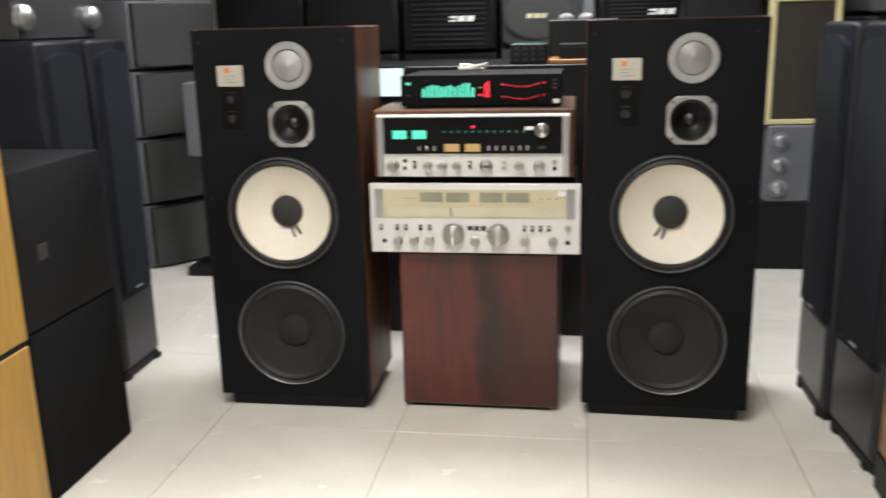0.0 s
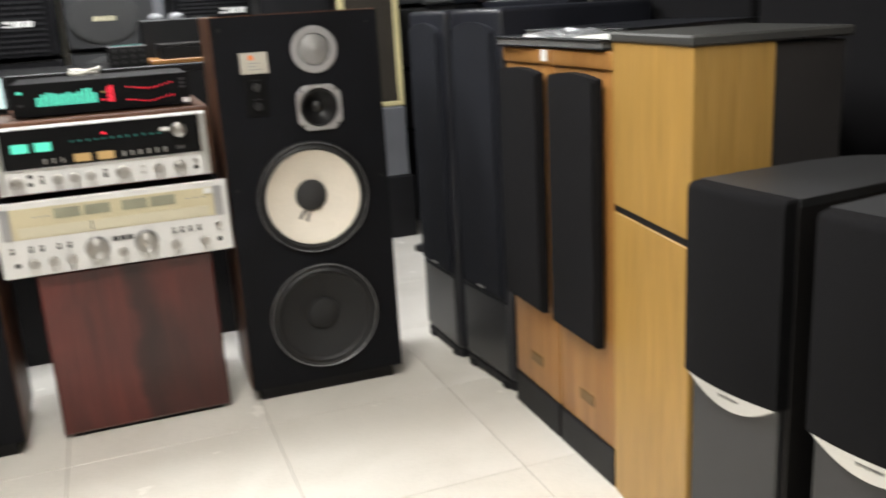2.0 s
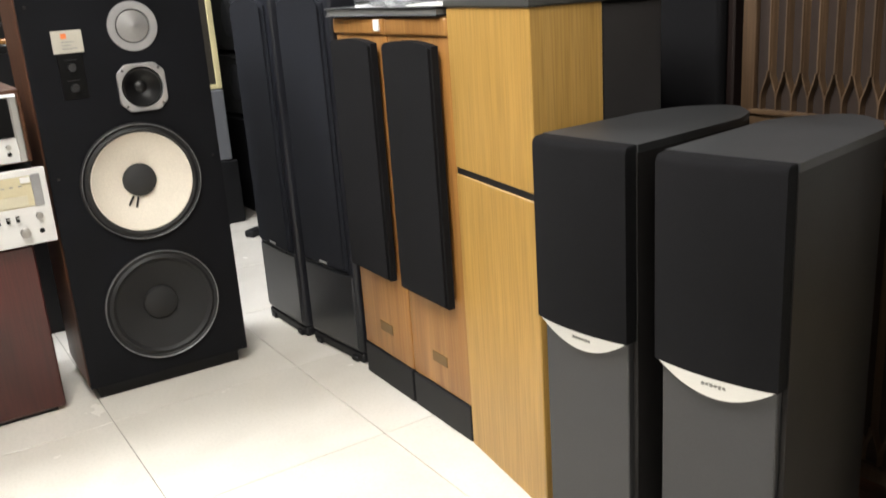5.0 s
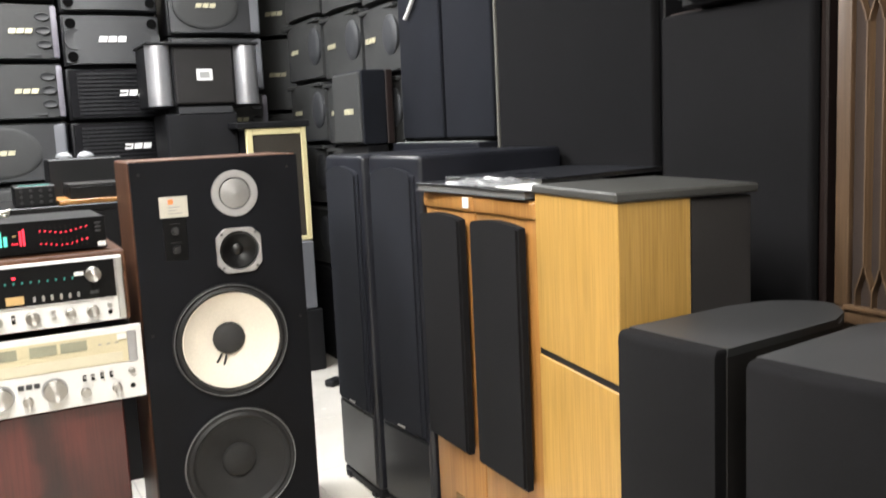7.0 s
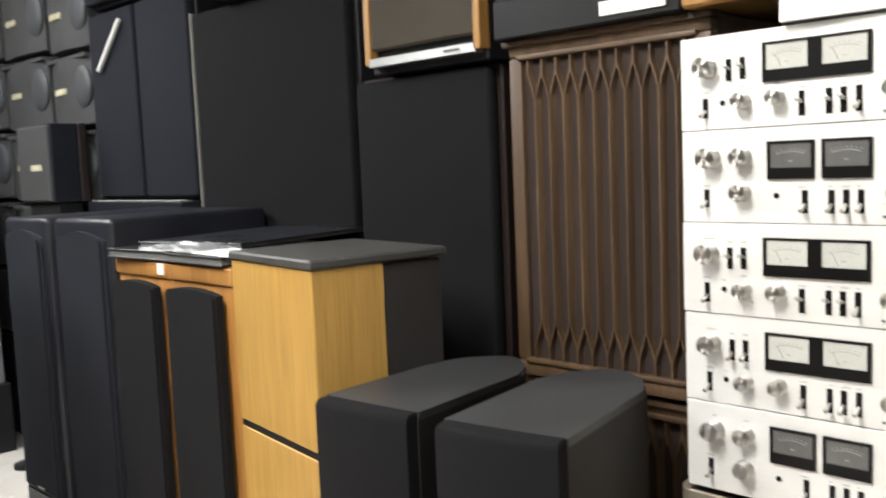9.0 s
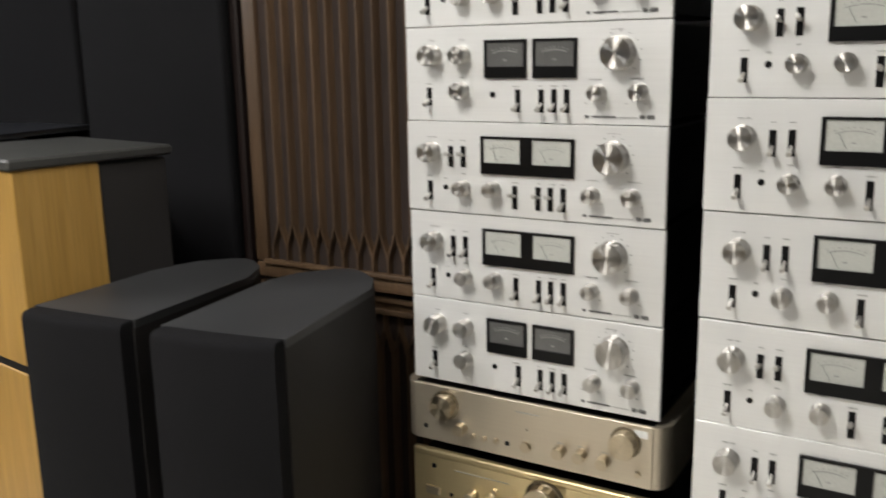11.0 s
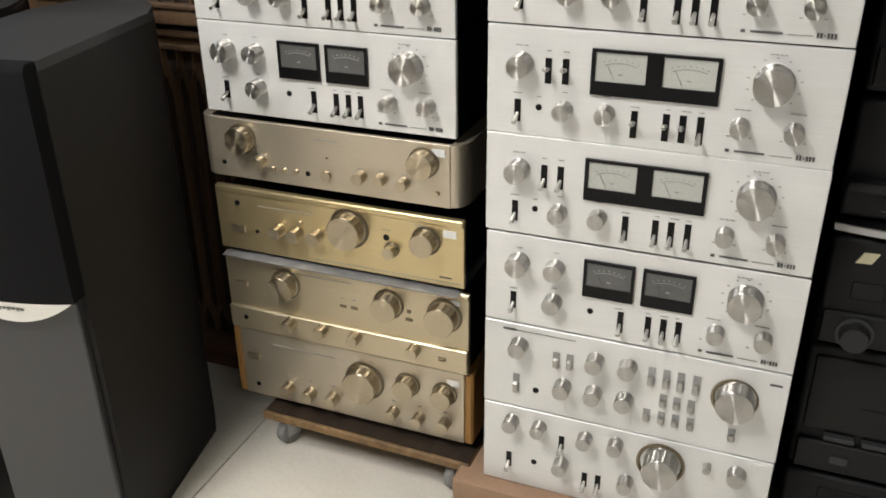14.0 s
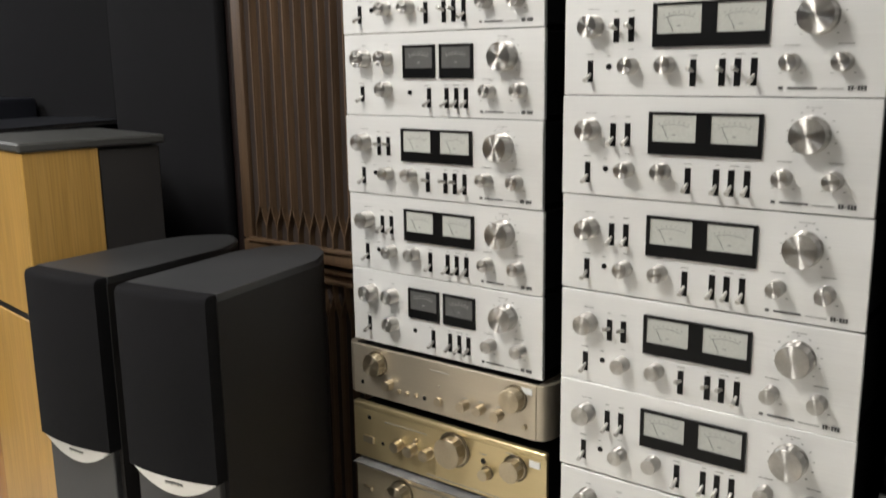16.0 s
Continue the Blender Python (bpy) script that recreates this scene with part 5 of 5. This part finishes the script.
TEXT_WIDE = "silver amplifier with two white meters and aluminium knobs, stacked"
TEXT_SPLIT = "silver amplifier with two separate grey meters, stacked"
for x, y, w, levels in ((0.975, -1.69, 0.418, ((1.19, 2), (1.0485, 1), (0.907, 2), (0.765, 0), (0.623, 1))), (0.927, -2.175, 0.428, ((1.233, 0), (1.09, 2), (0.947, 0), (0.8035, 0), (0.6595, 2), (0.5175, 0), (0.3715, 1)))):
    first = {}
    for k, (z, style) in enumerate(levels):
        m = pose(x + 0.0015 * math.sin(k * 2.3), y - max(0.0, 0.9 - z) * 0.006, z, 0, 0, -90 + 0.12 * math.sin(k * 3.1))
        if style in first:
            copy_thing(first[style], m)
        else:
            first[style] = amplifier("amplifier", m, w, 0.143 if x < 0.95 else 0.1415, 0.33, M_SILVER, M_KNOB, (WIDE, SPLIT, WIDE_UP)[style], TEXT_SPLIT if style == 1 else TEXT_WIDE, G_AMPS)

o = thing("tuner", pose(0.965, -1.8, 1.333, 0, 0, -87), "small silver tuner on top of the silver amplifiers", "tuner")
part("chassis", B(-0.15, 0.006, 0.002, 0.15, 0.3, 0.118, bevel=0.002), M_SILVERPOST, o)
part("faceplate", B(-0.155, 0, 0.001, 0.155, 0.008, 0.12, bevel=0.001), M_SILVER, o)
knob(o, 0.1, 0.06, 0.02, 0, 0.02, M_KNOB)

CH = [("collar", 0.149, 0.31, 0.0245), ("knob", 0.149, 0.31, 0.0215, 0.02), ("knob", 0.223, 0.66, 0.0103, 0.016), ("knob", 0.276, 0.755, 0.0042, 0.006), ("knob", 0.325, 0.755, 0.0042, 0.006), ("knob", 0.377, 0.745, 0.0042, 0.006), ("jack", 0.424, 0.755, 0.0046), ("knob", 0.504, 0.745, 0.0088, 0.006),
      ("knob", 0.649, 0.67, 0.0096, 0.018), ("knob", 0.732, 0.66, 0.0094, 0.018), ("knob", 0.823, 0.68, 0.0094, 0.018), ("collar", 0.901, 0.31, 0.0235), ("knob", 0.901, 0.31, 0.0208, 0.022), ("knob", 0.95, 0.775, 0.0045, 0.006), ("jack", 0.053, 0.755, 0.0042),
      ("bar", 0.957, 0.135, 0.021, 0.011, M_WHITE), ("bar", 0.51, 0.175, 0.04, 0.0011, M_GREYINK), ("bar", 0.223, 0.55, 0.012, 0.0009, M_GREYINK), ("bar", 0.649, 0.55, 0.01, 0.0009, M_GREYINK), ("bar", 0.732, 0.54, 0.01, 0.0009, M_GREYINK), ("bar", 0.823, 0.55, 0.01, 0.0009, M_GREYINK), ("jack", 0.51, 0.45, 0.0016)]
o = amplifier("amplifier", pose(0.965, -1.691, 0.5185, 0, 0, -90), 0.408, 0.099, 0.34, M_CHAMP, M_GOLDKNOB, CH, "champagne amplifier with rounded ends under silver ones", "gold amplifiers", 0.0)
for s in (-1, 1):
    n = 8
    pts = [(s * (0.204 + 0.022 * math.sin(math.pi / 2 * k / n)), 0.002 + 0.034 * (1 - math.cos(math.pi / 2 * k / n))) for k in range(n + 1)]
    pts += [(s * 0.226, 0.3), (s * 0.204, 0.3)]
    part("rounded_end", column(bmesh.new(), pts, 0.0015, 0.098), M_CHAMP, o, "rounded champagne end cheek")
for fx in (-0.17, 0.17):
    part("foot", lathe(bmesh.new(), fx, -0.004, [(0.006, 0.05), (0.006, 0.1)], 8), M_RUBBER, o)
G1 = [("knob", 0.267, 0.56, 0.0106, 0.02), ("knob", 0.341, 0.565, 0.0113, 0.02), ("knob", 0.426, 0.55, 0.0113, 0.02), ("collar", 0.56, 0.35, 0.0335), ("knob", 0.56, 0.35, 0.0285, 0.026), ("jack", 0.705, 0.4, 0.0058), ("collar", 0.726, 0.565, 0.0125), ("knob", 0.726, 0.565, 0.0104, 0.018),
      ("collar", 0.859, 0.345, 0.0235), ("knob", 0.859, 0.345, 0.0198, 0.024), ("jack", 0.168, 0.65, 0.004), ("button", 0.088, 0.64, 0.026, 0.014), ("bar", 0.947, 0.2, 0.021, 0.012, M_WHITE), ("jack", 0.092, 0.24, 0.0048), ("knob", 0.359, 0.4, 0.0042, 0.006),
      ("bar", 0.7, 0.93, 0.25, 0.0008, M_GREYINK), ("bar", 0.84, 0.14, 0.02, 0.0009, M_GREYINK), ("bar", 0.3, 0.24, 0.1, 0.0009, M_GREYINK), ("bar", 0.705, 0.28, 0.014, 0.0009, M_GREYINK), ("bar", 0.93, 0.86, 0.02, 0.0018, M_INK)]
o = amplifier("amplifier", pose(0.965, -1.7, 0.388, 0, 0, -90), 0.434, 0.112, 0.36, M_GOLD, M_GOLDKNOB, G1, "gold amplifier with large centre knob, glossy rounded top edge", "gold amplifiers")
part("top_lip", B(-0.217, -0.002, 0.1, 0.217, 0.012, 0.114, bevel=0.005, seg=4), M_GOLD, o)
crumple("plastic_wrap", pose(1.076, -1.7, 0.3785, 0, 0, -90), 0.42, 0.25, 0.007, 8.0, M_PLASTIC, "thin clear plastic wrap between the gold amplifiers")
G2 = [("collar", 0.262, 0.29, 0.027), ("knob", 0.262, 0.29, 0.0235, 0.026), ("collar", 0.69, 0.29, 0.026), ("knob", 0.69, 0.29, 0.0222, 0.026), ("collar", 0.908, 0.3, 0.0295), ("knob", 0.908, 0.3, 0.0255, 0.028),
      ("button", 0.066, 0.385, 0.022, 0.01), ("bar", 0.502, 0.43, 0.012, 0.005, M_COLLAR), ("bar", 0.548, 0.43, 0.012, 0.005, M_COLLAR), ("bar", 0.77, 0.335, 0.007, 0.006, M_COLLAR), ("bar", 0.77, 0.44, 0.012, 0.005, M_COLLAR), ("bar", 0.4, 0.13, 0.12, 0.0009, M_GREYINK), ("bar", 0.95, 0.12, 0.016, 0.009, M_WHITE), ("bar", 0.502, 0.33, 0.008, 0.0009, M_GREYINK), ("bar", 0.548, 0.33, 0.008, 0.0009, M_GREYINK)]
o = amplifier("amplifier", pose(0.967, -1.704, 0.2325, 0, 0, -90), 0.44, 0.146, 0.38, M_GOLDPALE, M_GOLDKNOB, G2, "gold amplifier with lower control flap under another", "gold amplifiers")
part("top_lip", B(-0.22, -0.002, 0.135, 0.22, 0.01, 0.1445, bevel=0.004, seg=4), M_GOLDPALE, o)
fl = part("flap", B(-0.22, -0.006, 0.002, 0.22, 0.002, 0.0455, bevel=0.002), M_GOLDPALE, o)
for u in (0.275, 0.416, 0.555, 0.796):
    knob(o, (u - 0.5) * 0.44, 0.033, 0.0106, -0.006, 0.02, M_GOLDKNOB)
part("jack", lathe(bmesh.new(), -0.188, 0.026, [(0.0045, 0.0005), (0.004, -0.0015), (0, -0.0012)], 14, -0.006), M_BEZEL, fl)
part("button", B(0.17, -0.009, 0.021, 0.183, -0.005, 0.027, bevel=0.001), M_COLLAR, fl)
G3 = [("knob", 0.218, 0.76, 0.0113, 0.022), ("knob", 0.32, 0.77, 0.0113, 0.022), ("knob", 0.427, 0.76, 0.0111, 0.022), ("collar", 0.574, 0.4, 0.036), ("knob", 0.574, 0.4, 0.031, 0.028), ("collar", 0.763, 0.31, 0.022), ("knob", 0.763, 0.31, 0.0188, 0.024), ("collar", 0.92, 0.325, 0.0215), ("knob", 0.92, 0.325, 0.0182, 0.024),
      ("knob", 0.699, 0.76, 0.0104, 0.02), ("knob", 0.811, 0.76, 0.0104, 0.02), ("knob", 0.922, 0.745, 0.0104, 0.02), ("button", 0.056, 0.4, 0.025, 0.012), ("jack", 0.062, 0.83, 0.0048), ("bar", 0.3, 0.17, 0.12, 0.0009, M_GREYINK), ("bar", 0.955, 0.16, 0.021, 0.011, M_WHITE)]
G3 += [("bar", u, 0.6, 0.006, 0.0014, M_GREYINK) for u in (0.218, 0.32, 0.427, 0.699, 0.811, 0.922)]
o = amplifier("amplifier", pose(0.968, -1.705, 0.0915, 0, 0, -90), 0.422, 0.1395, 0.38, M_CHAMP, M_GOLDKNOB, G3, "gold amplifier with wooden side panels on a dolly", "gold amplifiers")
for s in (-1, 1):
    part("wooden_side", B(s * 0.2115, 0.0, 0.0, s * 0.226, 0.38, 0.14, bevel=0.003), M_OAKSIDE, o, "wooden side panel")
for fx in (-0.17, 0.17):
    for fy in (0.06, 0.3):
        part("foot", B(fx - 0.02, fy, -0.013, fx + 0.02, fy + 0.04, 0.006), M_RUBBER, o)

o = thing("dolly", pose(0.938, -1.738, 0, 0, 0, -91), "worn wooden board on grey castors under the amplifiers", "dolly")
part("board", B(-0.2, 0, 0.06, 0.2, 0.37, 0.077, bevel=0.003), M_BOARD, o)
part("board_covering", B(-0.196, 0.006, 0.077, 0.196, 0.366, 0.0785), M_DARKBOARD, o, "dark worn covering")
for fx in (-0.165, 0.165):
    for fy in (0.03, 0.3):
        c = part("castor", B(fx - 0.016, fy - 0.016, 0.05, fx + 0.016, fy + 0.016, 0.06, bevel=0.002), M_RIM, o)
        fork = bmesh.new()
        for side in (-0.014, 0.011):
            box(fork, side, -0.013, -0.006, side + 0.003, 0.013, 0.026)
        fork.transform(pose(fx, fy, 0.027, 0, 0, -20))
        part("fork", fork, M_RIM, c)
        bm = lathe(bmesh.new(), 0, 0, [(0.006, -0.01), (0.022, -0.01), (0.0265, -0.005), (0.0265, 0.005), (0.022, 0.01), (0.006, 0.01)], 24)
        bm.transform(pose(fx, fy, 0.0265, 0, 0, 70))
        part("wheel", bm, M_CASTER, c)

R8 = [("knob", 0.128, 0.235, 0.0132, 0.022), ("slide", 0.119, 0.7, 0.032), ("jack", 0.191, 0.75, 0.0052), ("slide", 0.258, 0.325, 0.025), ("slide", 0.305, 0.32, 0.025), ("knob", 0.393, 0.242, 0.0127, 0.022), ("knob", 0.502, 0.235, 0.0127, 0.022), ("knob", 0.288, 0.618, 0.0125, 0.022), ("knob", 0.395, 0.618, 0.0125, 0.022), ("knob", 0.5, 0.618, 0.0127, 0.022),
      ("collar", 0.845, 0.36, 0.0315), ("knob", 0.849, 0.335, 0.0262, 0.03), ("slide", 0.853, 0.77, 0.02), ("bar", 0.205, 0.07, 0.1, 0.0012, M_GREYINK), ("bar", 0.09, 0.07, 0.02, 0.003, M_INK), ("bar", 0.96, 0.128, 0.016, 0.0026, M_INK)]
R8 += [("slide", u, 0.295, 0.03) for u in (0.579, 0.628, 0.674, 0.723)] + [("slide", u, 0.545, 0.02) for u in (0.626, 0.67, 0.716)] + [("slide", u, 0.75, 0.02) for u in (0.577, 0.626, 0.672, 0.721)]
amplifier("amplifier", pose(0.927, -2.178, 0.224, 0, 0, -90), 0.428, 0.1465, 0.34, M_SILVER, M_KNOB, R8, "silver amplifier with many small switches and large knob", G_AMPS)
R9 = [("knob", 0.108, 0.176, 0.0115, 0.022), ("knob", 0.211, 0.176, 0.0108, 0.022), ("lever", 0.293, 0.32, 0.024, False), ("knob", 0.378, 0.183, 0.011, 0.022), ("knob", 0.486, 0.17, 0.011, 0.022), ("lever", 0.099, 0.69, 0.028, False), ("jack", 0.195, 0.656, 0.005), ("knob", 0.298, 0.581, 0.0115, 0.022), ("lever", 0.385, 0.723, 0.026, False), ("lever", 0.434, 0.716, 0.026, False), ("knob", 0.533, 0.608, 0.0115, 0.022),
      ("collar", 0.643, 0.29, 0.035), ("knob", 0.648, 0.26, 0.0262, 0.036), ("knob", 0.796, 0.19, 0.006, 0.014), ("knob", 0.892, 0.2, 0.0128, 0.02), ("bar", 0.955, 0.07, 0.024, 0.01, M_WHITE)]
amplifier("amplifier", pose(0.926, -2.178, 0.0745, 0, 0, -90), 0.426, 0.149, 0.34, M_SILVER, M_KNOB, R9, "silver amplifier with stepped volume knob, lowest in its stack", G_AMPS)
o = thing("low_stand", pose(0.9, -2.16, 0, 0, 0, -90), "brown board stand under the silver amplifiers", "stand")
part("top", B(-0.24, 0, 0.0, 0.22, 0.4, 0.074, bevel=0.004), M_CARDBOARD, o)

# ---- black equipment stack beside the amplifiers ----
G_BLACK = "black equipment stack"
zz = 0.0
rows = [(0.172, 0), (0.216, 1), (0.168, 2), (0.014, 3), (0.165, 4), (0.15, 0), (0.17, 2), (0.14, 4)]
for k, (h, style) in enumerate(rows):
    words = ("black amplifier with plain dark front in a tall stack", "black double deck with two dark doors in a tall stack", "black amplifier with pale emblem and round knob, stacked", "thin bowed silver-edged shelf between black amplifiers", "black amplifier with ledge and dark display, stacked")[style]
    o = thing("black_amplifier" if style != 3 else "bowed_shelf", pose(1.0 + (0.0, 0.004, -0.004)[k % 3], -2.63, zz, 0, 0, -90), words, "amplifier" if style != 3 else "shelf", G_BLACK)
    if style == 3:
        lip = [(-0.22 + 0.44 * i / 12, -0.022 * (1 - (i / 6 - 1) ** 2)) for i in range(13)]
        part("board", column(bmesh.new(), lip + [(0.22, 0.36), (-0.22, 0.36)], 0.001, h - 0.002), M_DARKGEAR, o)
        part("edge_strip", column(bmesh.new(), [(a, b - 0.004) for a, b in lip] + [(a, b + 0.001) for a, b in reversed(lip)], 0.002, h - 0.003), M_RIM, o, "pale metal edge strip")
        zz += h
        continue
    part("case", B(-0.22, 0.012, 0.002, 0.22, 0.36, h - 0.003, bevel=0.008, seg=2), M_DARKGEAR, o)
    part("front", B(-0.219, 0, 0.004, 0.219, 0.016, h - 0.006, bevel=0.007, seg=3), M_BLACK, o)
    if style == 0:
        part("front_band", B(-0.212, -0.004, 0.012, 0.212, 0.002, h * 0.4, bevel=0.002), M_DARKGEAR, o)
        part("window", B(-0.17, -0.002, h * 0.55, -0.02, 0.001, h * 0.85, bevel=0.001), M_BEZEL, o)
        part("print", B(-0.17, -0.006, h * 0.28, -0.14, -0.003, h * 0.3), M_GREYPANEL, o)
    if style == 1:
        for side in (-1, 1):
            door = part("deck_door", B(side * 0.108 - 0.1, -0.006, 0.075, side * 0.108 + 0.1, 0.002, h - 0.02, bevel=0.004, seg=2), M_DARKGEAR, o, "dark glossy door")
            part("print", B(side * 0.108 - 0.03, -0.0075, 0.12, side * 0.108 + 0.0, -0.005, 0.122), M_GREYVINYL, door)
            for q in range(2):
                part("key", B(side * 0.108 - 0.07 + q * 0.05, -0.012, 0.062, side * 0.108 - 0.03 + q * 0.05, 0.001, 0.069, bevel=0.001), M_PORTBOX, o)
        part("front_band", B(-0.212, -0.009, 0.006, 0.212, 0.001, 0.056, bevel=0.003), M_DARKGEAR, o)
        part("button", B(-0.165, -0.012, 0.024, -0.14, -0.008, 0.036, bevel=0.001), M_PORTBOX, o)
        knob(o, -0.075, 0.03, 0.006, -0.009, 0.008, M_RUBBER)
    if style == 2:
        part("emblem", prism(bmesh.new(), [(-0.187, h * 0.765), (-0.168, h * 0.77), (-0.16, h * 0.86), (-0.179, h * 0.855)], -0.003, 0.001), M_YELLOWMARK, o, "small pale emblem")
        part("window", B(-0.185, -0.003, h * 0.46, -0.145, 0.001, h * 0.6, bevel=0.001), M_DARKGEAR, o)
        part("front_band", B(-0.214, -0.006, 0.006, 0.214, 0.001, h * 0.33, bevel=0.003), M_DARKGEAR, o)
        ring = part("knob_ring", lathe(bmesh.new(), -0.17, h * 0.16, [(0.024, 0.0005), (0.024, -0.003), (0.02, -0.004)], 28, -0.006), M_PORTBOX, o)
        knob(o, -0.17, h * 0.16, 0.018, -0.006, 0.022, M_RUBBER)
        knob(o, -0.1, h * 0.16, 0.005, -0.006, 0.008, M_RUBBER)
        for q in range(2):
            part("print", B(-0.18 + q * 0.07, -0.0075, h * 0.29, -0.16 + q * 0.07, -0.005, h * 0.295), M_GREYPANEL, o)
    if style == 4:
        part("ledge", B(-0.216, -0.022, h * 0.28, 0.216, 0.002, h * 0.36, bevel=0.004, seg=2), M_DARKGEAR, o)
        for q in range(3):
            part("display", B(-0.17 + q * 0.1, -0.004, h * 0.4, -0.08 + q * 0.1, 0.001, h * 0.54, bevel=0.001), M_GREYVINYL, o)
        part("print", B(-0.15, -0.002, h * 0.76, -0.09, 0.001, h * 0.8), M_GREYINK, o, "pale lettering as a plain bar")
        for q in range(2):
            part("print", B(-0.17, -0.002, h * (0.1 + 0.1 * q), -0.145, 0.001, h * (0.112 + 0.1 * q)), M_GREYPANEL, o)
    zz += h

# ---- floor tiles, last ----
PITCH = 0.515
tb = B(-PITCH / 2 + 0.001, -PITCH / 2 + 0.001, -0.012, PITCH / 2 - 0.001, PITCH / 2 - 0.001, 0.0, bevel=0.0005)
tile_mesh = finish("tile", tb, M_TILE, False)
floor_ob = bpy.data.objects["floor"]
for i in range(-5, 3):
    for j in range(-9, 6):
        s = new("tile", tile_mesh)
        s.parent = floor_ob
        s.location = (0.022 + (i + 0.5) * PITCH, 0.05 + (j + 0.5) * PITCH, 0.0)
